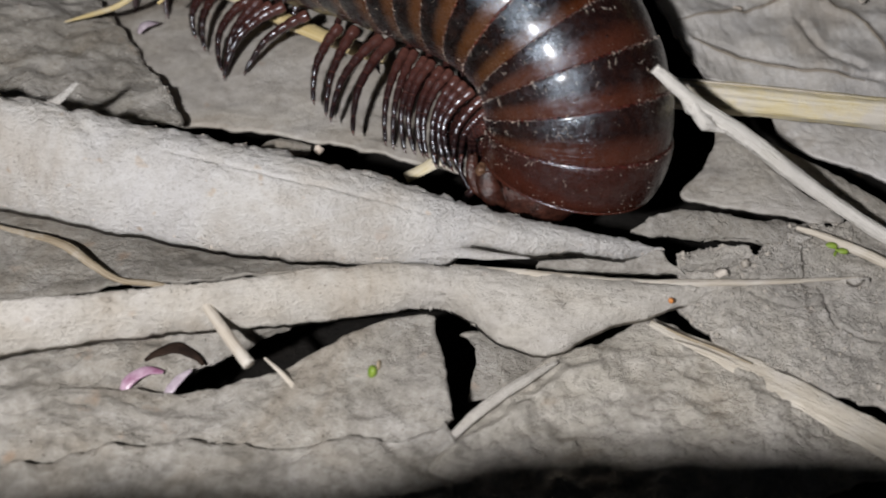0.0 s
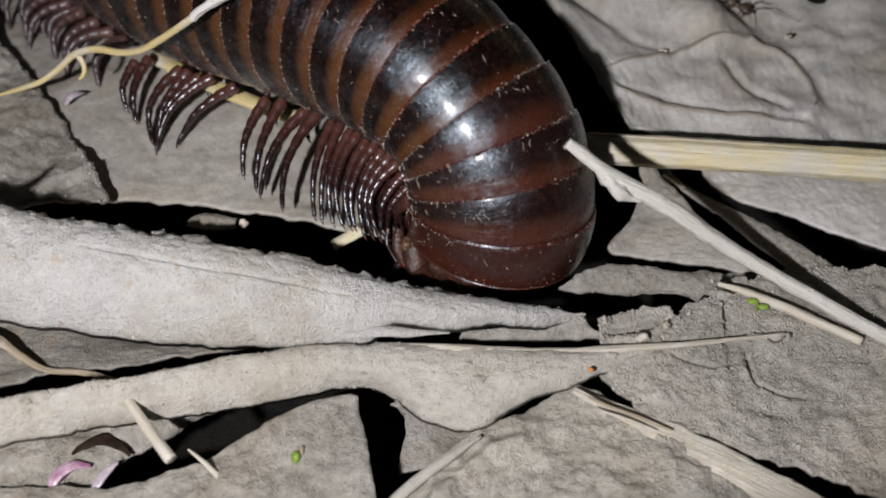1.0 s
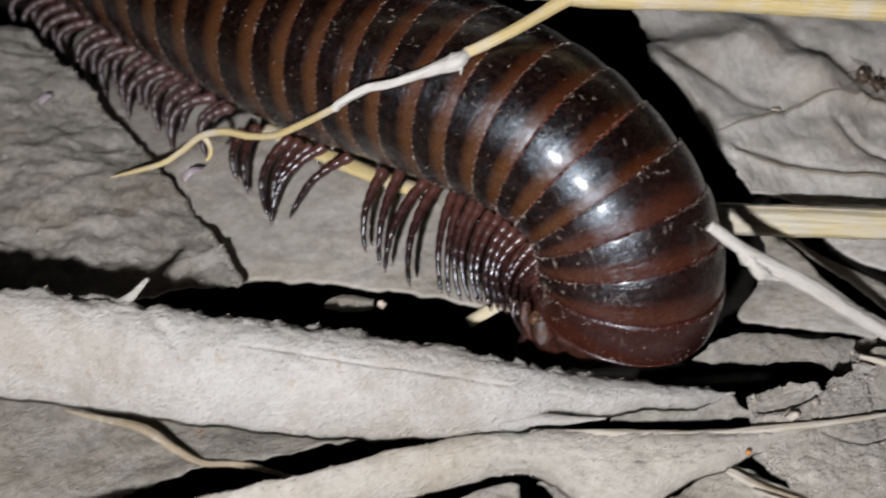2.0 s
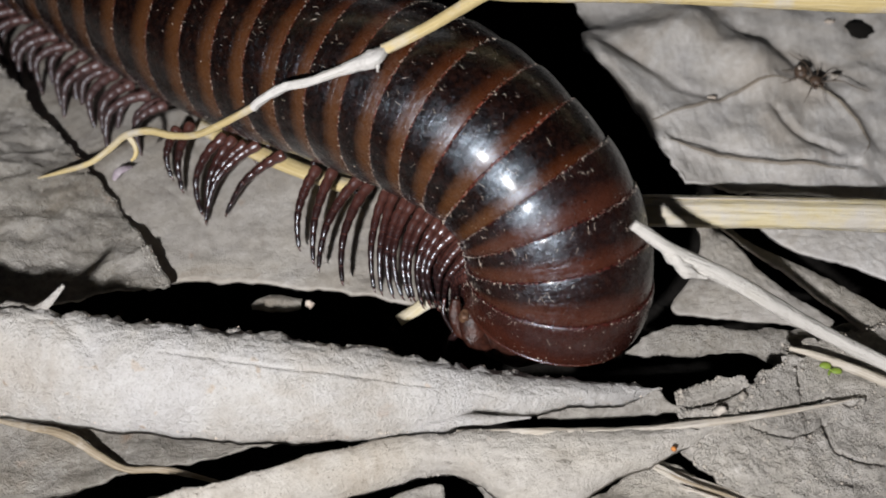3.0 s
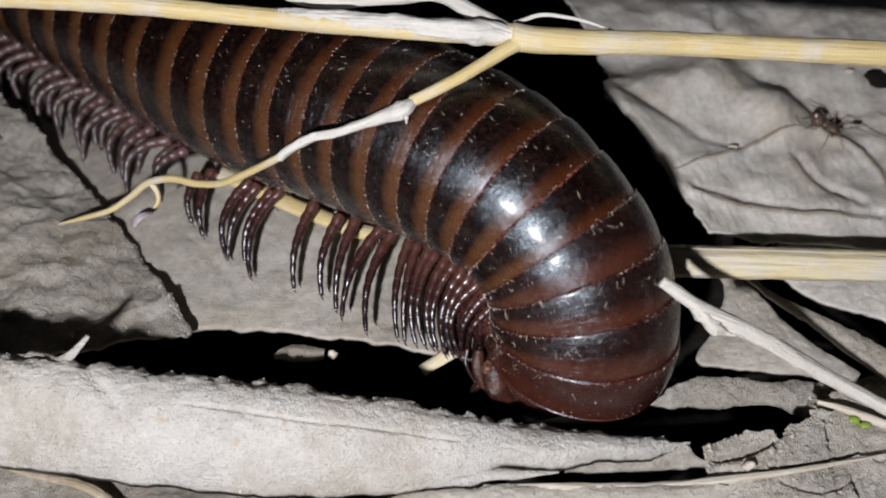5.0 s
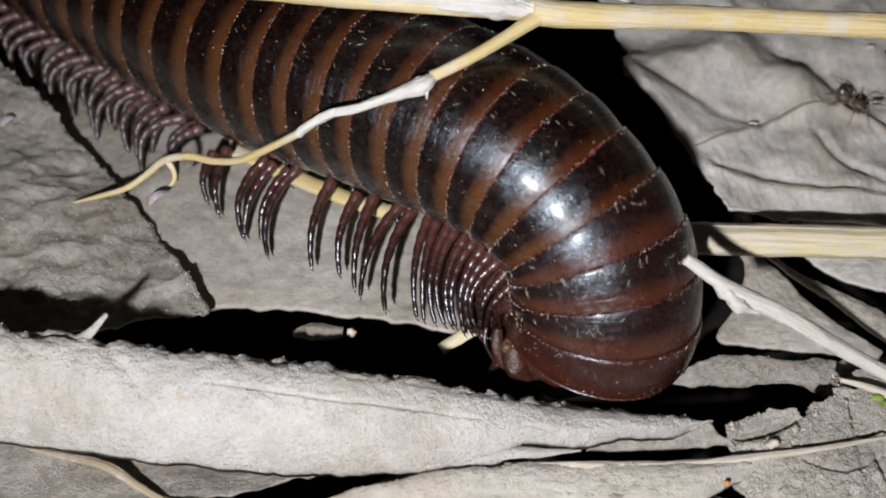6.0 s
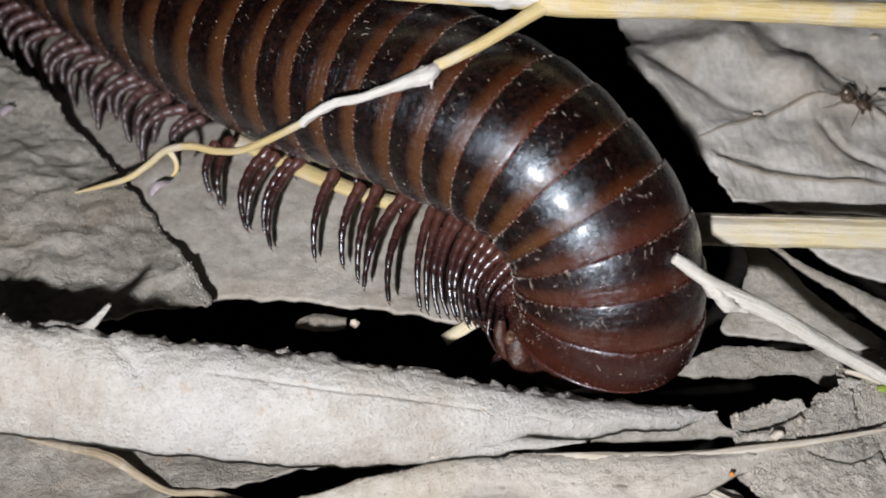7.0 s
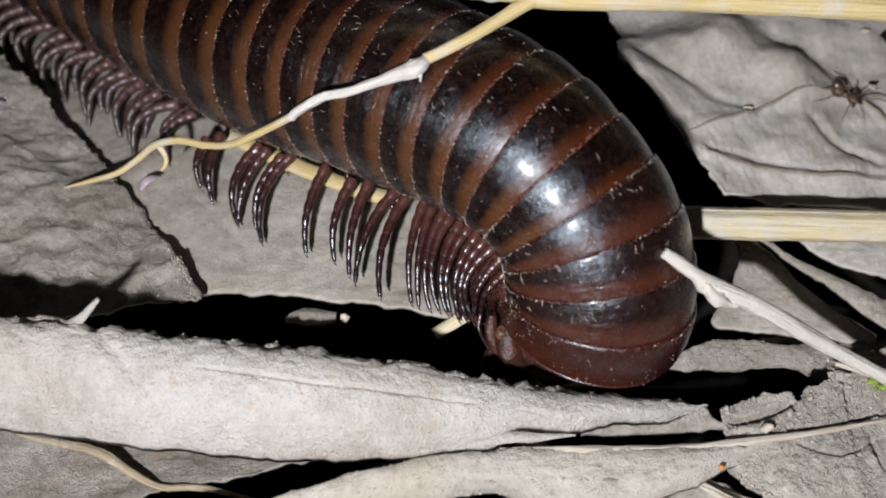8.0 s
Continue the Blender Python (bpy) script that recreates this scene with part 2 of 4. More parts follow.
GRIT = plain_material("grit", (0.30, 0.27, 0.23), (0.55, 0.50, 0.44), 0.9, 0.2, 2)
ORANGE = plain_material("orange_grain", (0.45, 0.15, 0.03), (0.65, 0.28, 0.08), 0.5, 0.4, 3)


# ---- mesh helpers ----
def spline(points, n):
    """n points evenly spaced in parameter on a Catmull-Rom curve through the given ones."""
    p = np.array(points, float)
    p = np.vstack([2 * p[0] - p[1], p, 2 * p[-1] - p[-2]])
    u = np.linspace(0, len(points) - 1 - 1e-6, n)
    i, f = u.astype(int), (u % 1)[:, None]
    a, b, c, d = p[i], p[i + 1], p[i + 2], p[i + 3]
    return 0.5 * (2 * b + (c - a) * f + (2 * a - 5 * b + 4 * c - d) * f**2 + (3 * b - 3 * c + d - a) * f**3)


def even(points, n):
    """The same, evenly spaced in length."""
    p = spline(points, 600)
    s = np.r_[0, np.cumsum(np.linalg.norm(np.diff(p, axis=0), axis=1))]
    at = np.linspace(0, s[-1], n)
    return np.stack([np.interp(at, s, p[:, k]) for k in range(p.shape[1])], 1)


def mesh(name, verts, faces, material, uvs=None, smooth=True):
    """A mesh from millimetres; uvs: one per vertex."""
    me = bpy.data.meshes.new(name)
    me.from_pydata([tuple(float(c) * MM for c in v) for v in verts], [], faces)
    me.materials.append(material)
    if smooth:
        me.polygons.foreach_set("use_smooth", [True] * len(me.polygons))
    if uvs is not None:
        layer = me.uv_layers.new(name="uv")
        loops = np.empty(len(me.loops), int)
        me.loops.foreach_get("vertex_index", loops)
        layer.data.foreach_set("uv", np.asarray(uvs, float)[loops].ravel())
    me.update()
    return me


def part(name, me, parent, label=""):
    ob = new(name, me)
    ob.parent = parent
    return tagged(ob, label)


def fractal(p, scale, octaves=4, seed=0.0):
    return noise.fractal(Vector((p[0] * scale + seed, p[1] * scale - seed, p[2] * scale + 0.7 * seed)), 0.9, 2.1, octaves)


def grid_faces(n, m, closed=False, start=0):
    out = []
    for i in range(n - 1):
        for j in range(m if closed else m - 1):
            k = (j + 1) % m
            out.append((start + i * m + j, start + (i + 1) * m + j, start + (i + 1) * m + k, start + i * m + k))
    return out


def off_line(xy, line):
    """Distance of many places from a line through a few, both in plan."""
    line = spline(line, 40)[:, :2]
    best = np.full(len(xy), 1e9)
    for p, q in zip(line[:-1], line[1:]):
        d = q - p
        u = np.clip(((xy - p) @ d) / (d @ d + 1e-9), 0, 1)
        best = np.minimum(best, np.linalg.norm(xy - p - u[:, None] * d, axis=1))
    return best


def sheet(name, far, near, material, bulge=0.8, rough=0.5, wrinkle=0.25, ragged=0.35, thick=0.25, n=150, m=48, seed=1.0, curl=0.0, hem=0.0, ridges=(), lumps=(), flare=(), burr=0.0, calm=1.0):
    """A leaf between two edges (far and near), domed by bulge, with waves, creases, ragged edges and a thickness.
    curl drops the far edge over as a roll does, hem the near one; ridges: (line, height, half width); lumps: (x, y, height, radius); flare: (x, y, sideways, up, radius)."""
    a, b = even(far, n), even(near, n)
    v = np.linspace(0, 1, m)
    top = a[:, None] * (1 - v)[None, :, None] + b[:, None] * v[None, :, None]
    wide = np.linalg.norm(b - a, axis=1)
    length = np.linalg.norm(a[-1] - a[0])
    edge = 4 * v * (1 - v)
    base = top.copy()
    full = np.minimum(1.0, wide / np.median(wide))[:, None]
    top[:, :, 2] += bulge * full * edge[None] ** 0.7
    if curl:
        top[:, :, 2] -= curl * np.maximum(0, 1 - 4 * v)[None] ** 2
        top[:, :, 1] += 0.5 * curl * np.maximum(0, 1 - 5 * v)[None] ** 2
    if hem:
        top[:, :, 2] -= hem * np.maximum(0, 1 - 4 * (1 - v))[None] ** 2
    frayed = (1 - edge) ** 3 * ragged * np.where(v > 0.5, calm, 1.0)
    frill = burr * np.maximum(0, 1 - 6 * v) ** 0.7
    for i in range(n):
        end = max(0.0, 1 - 12 * min(i, n - 1 - i) / n) ** 2 * ragged
        for j in range(m):
            p = base[i, j]
            crease = 1 - 2 * abs(fractal((p[0], p[1] * 1.5, 0), 0.30, 3, seed + 9))
            top[i, j, 2] += rough * 0.8 * fractal(p, 0.16, 3, seed) + wrinkle * (0.6 * crease + 0.5 * fractal(p, 0.9, 3, seed + 13)) + 0.05 * fractal(p, 3.2, 2, seed + 3)
            if frill[j] > 0:
                top[i, j, 2] += frill[j] * (fractal(p, 1.5, 4, seed + 40) + 0.25)
                top[i, j, 1] += frill[j] * 0.8 * fractal(p, 1.9, 3, seed + 43)
            out = frayed[j] + end
            if out > 0.01:
                top[i, j, 0] += out * (fractal(p, 0.5, 3, seed + 20) + 0.15 * fractal(p, 2.2, 2, seed + 21))
                top[i, j, 1] += out * (fractal(p, 0.5, 3, seed + 31) + 0.25 * fractal(p, 2.2, 2, seed + 32))
    flat = top.reshape(-1, 3)
    for line, height, half in ridges:
        flat[:, 2] += height * np.exp(-((off_line(flat[:, :2], line) / half) ** 2))
    for x, y, height, radius in lumps:
        flat[:, 2] += height * np.exp(-((flat[:, 0] - x) ** 2 + (flat[:, 1] - y) ** 2) / radius**2)
    for x, y, sideways, up, radius in flare:
        near_it = np.exp(-((flat[:, 0] - x) ** 2 + (flat[:, 1] - y) ** 2) / radius**2)
        flat[:, 0] += sideways * near_it
        flat[:, 2] += up * near_it
    uv = [(i / (n - 1) * length, t * wide[i]) for i in range(n) for t in v]
    low = flat - np.array((0, 0, thick))
    faces = grid_faces(n, m)
    k = n * m
    faces = [f[::-1] for f in faces] + [tuple(x + k for x in f) for f in faces]
    rim = [i * m for i in range(n)] + [(n - 1) * m + j for j in range(1, m)] + [i * m + m - 1 for i in range(n - 2, -1, -1)] + [j for j in range(m - 2, 0, -1)]
    for x, y in zip(rim, rim[1:] + rim[:1]):
        faces.append((x, y, y + k, x + k))
    return mesh(name, np.vstack([flat, low]), faces, material, uv + uv)


def tube(name, points, radii, material, n=60, m=14, flat=1.0, bumps=0.0, seed=0.0, cap=True, ridges=0):
    """A stem along a curve; radii along it; flat squeezes it in height."""
    p = even(points, n)
    r = np.interp(np.linspace(0, 1, n), np.linspace(0, 1, len(radii)), radii)
    verts, uv = [], []
    s = 0.0
    for i in range(n):
        t = Vector(p[min(i + 1, n - 1)] - p[max(i - 1, 0)]).normalized()
        side = t.cross(Vector((0, 0, 1))).normalized()
        up = side.cross(t)
        if i:
            s += float(np.linalg.norm(p[i] - p[i - 1]))
        for j in range(m):
            ang = 2 * math.pi * j / m
            k = r[i] * (1 + bumps * fractal((s * 0.8, 2 * math.cos(ang), 2 * math.sin(ang)), 0.8, 3, seed) + (0.05 * math.cos(ridges * ang) if ridges else 0))
            verts.append(Vector(p[i]) + side * (k * math.cos(ang)) + up * (k * flat * math.sin(ang)))
            uv.append((s, 2 * r[i] * abs((j / m) * 2 - 1)))
    faces = grid_faces(n, m, True)
    if cap:
        faces += [tuple(range(m)), tuple((n - 1) * m + j for j in range(m - 1, -1, -1))]
    return mesh(name, verts, faces, material, uv)


def blob(name, at, size, material, rough=0.25, seed=0.0, cuts=2):
    """A rounded grain with an uneven skin."""
    bm = bmesh.new()
    bmesh.ops.create_icosphere(bm, subdivisions=cuts, radius=1)
    verts = []
    for v in bm.verts:
        k = 1 + rough * fractal(v.co * 1.2, 1.0, 3, seed)
        verts.append((at[0] + v.co.x * size[0] * k, at[1] + v.co.y * size[1] * k, at[2] + v.co.z * size[2] * k))
    bm.verts.index_update()
    faces = [tuple(v.index for v in f.verts) for f in bm.faces]
    bm.free()
    return mesh(name, verts, faces, material, [(0, 0)] * len(verts))


def crumbs(leaf_ob, count, material, low=0.04, high=0.11, seed=1, edge=0.0):
    """Grains of grit strewn on a leaf, one joined part; edge: the share that sits along the far edge."""
    me, rng = leaf_ob.data, random.Random(seed)
    half = len(me.vertices) // 2
    m = leaf_ob["across"]
    verts, faces = [], []
    for _ in range(count):
        k = rng.randrange(half)
        if rng.random() < edge:
            k = k // m * m + rng.choice((0, 1, 1, 2, 2, 3, m - 1, m - 2))
        c = me.vertices[k].co / MM
        r = rng.uniform(low, high) * (0.7 + 0.8 * rng.random() ** 3)
        base = len(verts)
        for d in ((1, 0, 0), (-1, 0, 0), (0, 1, 0), (0, -1, 0), (0, 0, 1), (0, 0, -0.6)):
            verts.append(c + Vector(d) * r * rng.uniform(0.7, 1.4) + Vector((rng.uniform(-r, r), rng.uniform(-r, r), 0)) * 0.3)
        faces += [(base + p, base + q, base + w) for p, q, w in ((0, 2, 4), (2, 1, 4), (1, 3, 4), (3, 0, 4), (2, 0, 5), (1, 2, 5), (3, 1, 5), (0, 3, 5))]
    return tagged(part("grit", mesh("grit", verts, faces, material, [(0, 0)] * len(verts)), leaf_ob, "fine pale grit"), kind="stuff")


# ---- ground ----
def build_ground():
    verts, uv = [], []
    radii = [0, 4, 8, 12, 16, 20, 25, 30, 36, 43, 52, 65, 90, 150, 300, 800, 3000, 12000, 60000]
    m = 72
    for i, r in enumerate(radii):
        for j in range(m):
            a = 2 * math.pi * j / m
            x, y = r * math.cos(a), r * math.sin(a)
            near = 1.0 if r < 200 else 0.0
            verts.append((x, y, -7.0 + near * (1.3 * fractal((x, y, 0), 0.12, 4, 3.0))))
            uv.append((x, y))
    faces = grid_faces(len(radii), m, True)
    return tagged(new("ground", mesh("ground", verts, faces, SOIL, uv)), "soil under the dry leaf litter, near black for the shade in the gaps", "ground", kind="structure")


build_ground()


# ---- leaf litter ----
def leaf(label, far, near, material, **shape):
    ob = tagged(new("dry_leaf", sheet("dry_leaf", far, near, material, **shape)), label, "leaf", group="leaf litter")
    ob["across"] = shape.get("m", 48)
    return ob


roll = leaf("pale curled dry leaf with a rough whitish skin", 
     [(-32.7, -7, 10.2), (-24.7, -7.2, 9.5), (-21.5, -7.3, 9), (-17.3, -7.7, 8.8), (-13.3, -7.9, 8.3), (-7.3, -8.2, 7.5), (-2.3, -8.6, 6.8), (2.1, -9.1, 5.8), (6.1, -9.1, 4.8), (10.5, -9.3, 4.3), (11.9, -9.3, 4.0)],
     [(-32.9, -10.8, 7), (-24.6, -11.4, 6.5), (-21.4, -11.5, 6.3), (-15.8, -12.2, 6), (-10.4, -12.6, 5.6), (-5.5, -12.7, 5.3), (-1.7, -12.3, 5.1), (1.4, -11.9, 5.1), (2.4, -11.3, 5.7), (3.2, -11.2, 5.8), (4.7, -11.3, 5.6), (6.1, -11.1, 5.4), (7.5, -10.7, 5.2), (8.9, -10.5, 4.9), (10.3, -10.2, 4.5), (11.2, -9.7, 4.2), (11.8, -9.3, 4.0)],
     PALE, bulge=1.6, rough=0.12, wrinkle=0.12, ragged=0.36, thick=0.5, n=420, m=70, seed=2.0, curl=0.3, hem=0.35, burr=0.30, calm=0.35,
     ridges=[([(-12, -9.8, 8.8), (-9.6, -10, 8.7), (-7, -10.3, 8.4), (-4.3, -10.4, 8), (-2.2, -10.5, 7.6), (0.5, -10.6, 7.1)], -0.16, 0.07), ([(2.6, -10.7, 7), (3.4, -10.8, 6.8), (4.8, -11.2, 6.5), (5.6, -11.3, 6.2)], -0.12, 0.07), ([(-16.8, -8.6, 9.8), (-15.4, -10, 10), (-14.6, -11.3, 9.8), (-14.4, -12, 9)], -0.2, 0.3)])
part("splinter", tube("splinter", [(-20.5, -7.3, 8.6), (-19, -7.7, 8.8), (-18.1, -7.4, 9.2), (-17.2, -6.7, 9.8)], [0.5, 0.5, 0.26, 0.1], PALE, n=40, flat=0.5, bumps=0.25, seed=51), roll, "torn whitish splinter")
part("splinter", tube("splinter", [(-23.2, -7.6, 8.6), (-20.8, -7.4, 8.7), (-18.7, -7.6, 8.8), (-17.4, -7.8, 8.5)], [0.15, 0.32, 0.34, 0.1], PALE, n=40, flat=0.4, bumps=0.25, seed=53), roll, "torn whitish splinter")
part("splinter", tube("splinter", [(0.2, -12, 5.2), (1.8, -11.7, 5.2), (3.6, -11.6, 5.1), (5.5, -11.4, 4.9)], [0.3, 0.34, 0.22, 0.04], PALE, n=50, flat=0.55, bumps=0.3, seed=54), roll, "torn whitish splinter")
strip = leaf("narrow tan dry leaf with a thick rolled rim", 
     [(-26.3, -20.5, 7.4), (-20.3, -18.5, 6.8), (-18, -17.9, 6.7), (-13.4, -16.4, 6.2), (-8.6, -14.8, 5.6), (-3.6, -13, 5), (2.1, -12.0, 4.5), (6, -11.75, 4.2), (10.2, -11.55, 3.9), (14.5, -11.1, 3.7), (18.9, -10.2, 3.4), (22.2, -9.6, 3.2)],
     [(-25.8, -23, 5.8), (-20.2, -20.3, 5.2), (-17.9, -19.5, 5.2), (-13.3, -17.8, 4.8), (-8, -16.2, 4.2), (-3.4, -14.9, 3.8), (1.7, -13.8, 3.5), (4.2, -15.1, 3.2), (6.7, -15.5, 3.2), (9, -14.3, 3.6), (11.2, -13.3, 3.7), (12.6, -12.5, 3.7), (15.8, -11.1, 3.3), (22.8, -9.4, 3)],
     RIM, bulge=0.6, rough=0.12, wrinkle=0.12, ragged=0.22, thick=0.35, n=320, m=48, seed=7.0, hem=0.3)
part("rib", tube("rib", [(1.8, -12.0, 4.5), (6, -11.9, 4.3), (10.2, -11.75, 4.1), (14.5, -11.2, 3.9), (18.8, -10.4, 3.6), (22.3, -9.6, 3.4)], [0.12, 0.22, 0.20, 0.20, 0.15, 0.03], BEIGE, n=90, flat=0.6, bumps=0.3, seed=62), strip, "pale straw-like rib")
fragment = leaf("small grey leaf fragment lodged in a split",
     [(6.1, -10.3, 3.4), (7.7, -10.1, 3.5), (9.1, -10.0, 3.6), (10.5, -10.0, 3.7), (11.3, -9.7, 3.8), (11.9, -9.3, 3.9), (12.2, -9.5, 3.8), (12.5, -9.9, 3.6), (13.4, -10.2, 3.4)],
     [(6.0, -10.5, 3.3), (7.7, -10.6, 3.3), (9.1, -10.5, 3.3), (10.5, -10.5, 3.3), (11.3, -10.4, 3.3), (11.9, -10.4, 3.3), (12.3, -10.3, 3.3), (12.8, -10.3, 3.3), (13.4, -10.3, 3.3)],
     GREY, bulge=0.15, rough=0.1, wrinkle=0.06, ragged=0.08, thick=0.3, n=80, m=16, seed=8.0)
gap = leaf("flat grey leaf in the gap under the curled leaf", 
     [(-38.7, -7.8, 1.4), (-28.5, -7, 1.2), (-23.7, -7.1, 1), (-17.3, -7.6, 0.4), (-11.1, -7.6, -0.2), (-4.9, -6.9, -0.8), (1.4, -6.4, -1)],
     [(-37.6, -19.4, 2.4), (-29.7, -18.1, 2.4), (-23.4, -16.6, 2.4), (-19.4, -15, 2.4), (-16, -13.5, 2.2), (-11.8, -12.5, 2), (-7, -10.9, 1.5), (-2.3, -9.7, 0.5)],
     GREY, bulge=0.2, rough=0.3, wrinkle=0.15, n=160, m=60, seed=9.0)
scrap = leaf("crumpled grey leaf scrap under a rolled rim", 
     [(-30.8, -17.5, 2.2), (-24.3, -16.1, 2.2), (-17.5, -15.4, 2.2), (-12.1, -14.3, 2), (-6.6, -13.3, 1.8), (-4.7, -12.8, 1.5)],
     [(-27.7, -23.8, 2), (-21.7, -22.7, 2), (-16.4, -21.9, 2), (-14.2, -20.7, 1.8), (-12.2, -19.5, 1.6), (-10.4, -18, 1.3), (-8.4, -16.2, 1), (-6.5, -14.6, 0.8)],
     GREY, bulge=0.4, rough=0.9, wrinkle=0.45, n=140, m=70, seed=11.0)
torn = leaf("flat grey dry leaf with a torn corner", 
     [(-28.8, -21.3, 2.5), (-22.5, -20.3, 2.5), (-18.5, -20.2, 2.5), (-14.4, -19.6, 2.6), (-9.6, -19.2, 2.8), (-6.1, -18, 3), (-2.7, -15.9, 3.2), (-0.7, -14.7, 3.3), (1.1, -14, 3.3)],
     [(-26.6, -25.6, 2.5), (-20.6, -24.8, 2.5), (-14.5, -24.1, 2.5), (-9.6, -23.6, 2.5), (-5.9, -23.2, 2.5), (-2.3, -22.3, 2.5), (0.1, -21.3, 2.6), (1.8, -20.4, 2.6), (2.6, -19.4, 2.6)],
     GREY, bulge=0.3, rough=0.55, wrinkle=0.32, ragged=0.2, n=200, m=60, seed=15.0)
overlap = leaf("grey dry leaf overlapping another leaf", 
     [(-26.4, -25.1, 3.5), (-20.5, -24.2, 3.5), (-15.3, -24, 3.5), (-13.2, -23.4, 3.5), (-11, -22.7, 3.4), (-7.3, -22, 3.3), (-4.6, -22, 3.2), (-1.9, -21.2, 3), (0, -20.8, 2.9), (2.5, -20, 2.7)],
     [(-23.4, -31.5, 3), (-17.9, -30.9, 3), (-12.3, -30.4, 3), (-7.9, -29.9, 3), (-3.4, -29.4, 3), (3.3, -28.8, 3)],
     GREY, bulge=0.3, rough=0.55, wrinkle=0.32, n=180, m=60, seed=19.0)
folded = leaf("folded tan dry leaf with a raised crease", 
     [(1.1, -22.1, 2.2), (2.5, -20.1, 2.5), (4.5, -17.8, 2.4), (7, -15.1, 2.2), (9.2, -14.1, 2), (11.8, -12.4, 2.2), (14.7, -14, 2.4), (17.8, -15.5, 2.4), (20.2, -16.9, 2.4), (22.4, -17.9, 2.3), (25.5, -19.4, 2.2)],
     [(-0.7, -26.4, 2), (2.1, -26.1, 2), (5, -25.3, 2), (7.8, -24.5, 2), (10.8, -23.7, 2), (14, -22.7, 2), (16, -22.1, 2), (18.3, -21.3, 2), (20.9, -20.5, 2), (23.5, -20, 2), (25.9, -20.3, 2)],
     WARM, bulge=0.6, rough=0.75, wrinkle=0.32, ragged=0.25, n=240, m=100, seed=23.0, ridges=[([(2, -22.2, 3), (3.3, -20.5, 3), (5, -19.3, 3), (7.5, -16.6, 3), (9.1, -15.8, 3)], 0.5, 0.35)])
clod = leaf("cracked muddy grey leaf",
     [(13.3, -10.3, 3.5), (12.8, -9.4, 3.6), (14.6, -8.8, 3.6), (16.4, -8.4, 3.5), (17.0, -8.9, 3.4), (17.7, -8.0, 3.3), (19.3, -7.2, 3.1), (19.4, -6.4, 2.7), (22.6, -5.2, 2.3), (27.2, -4, 2), (36.1, -2.8, 1.8)],
     [(12.7, -12.1, 3), (14.6, -13.8, 2.8), (16.4, -14.8, 2.7), (18.3, -15.4, 2.6), (20.1, -16, 2.5), (22.6, -16.7, 2.3), (25.9, -17.7, 2), (34.2, -20.2, 1.8)],
     CLOD, bulge=0.3, rough=0.3, wrinkle=0.28, ragged=0.4, n=220, m=120, seed=27.0,
     ridges=[([(20.5, -10.5, 3), (20.6, -11.9, 3), (21.2, -12.5, 3), (23, -12.8, 3)], -0.5, 0.10), ([(16.7, -11.2, 3), (18.6, -11.6, 3), (20.9, -10.5, 3)], -0.4, 0.08),
             ([(13.4, -10.1, 3.0), (14.7, -9.8, 3.0), (15.9, -9.3, 3.0), (16.5, -9.0, 3.0)], -0.9, 0.16), ([(16.2, -10.4, 3.0), (17.9, -10.2, 3.0), (19.3, -9.9, 3.0), (20.7, -9.4, 3.0)], -0.5, 0.09)])
smooth = leaf("smooth grey leaf under the legs of the millipede", 
     [(-32.8, 24.8, -3.2), (-29.5, 28.5, -3.4), (-23.7, 31.7, -3), (-14.6, 28.3, -1), (-5.6, 19.2, 1), (2.1, 9, 1), (8.6, 0.4, 1)],
     [(-32.7, 15.8, -1.6), (-22.8, 6.3, 1.4), (-17, -0.3, 1.6), (-10, -1.1, 1.8), (-3.2, -2.2, 1.8), (0, -3, 1.7), (2.9, -3.9, 1.5), (6.6, -4.9, 1)],
     SMOOTH, bulge=0.1, rough=0.3, wrinkle=0.08, ragged=0.3, n=180, m=90, seed=31.0, ridges=[([(-16, 6, 2), (-13.5, 3, 2), (-12, 1, 2)], -0.12, 0.12)])
lumpy = leaf("lumpy grey-brown dry leaf", 
     [(-33.6, 20.8, 1.4), (-30, 17.1, 1.5), (-24.7, 11.4, 1.7), (-20.3, 6.1, 1.9), (-16.7, 1.4, 2.5), (-14.2, -2.2, 2.8)],
     [(-51.3, 20.4, 2), (-48.6, 16, 2), (-43.1, 9.9, 2), (-37.5, 4.4, 2), (-34, -0.5, 2), (-30.7, -5.8, 2)],
     GREY, bulge=0.6, rough=0.9, wrinkle=0.35, ragged=0.3, n=160, m=110, seed=35.0)
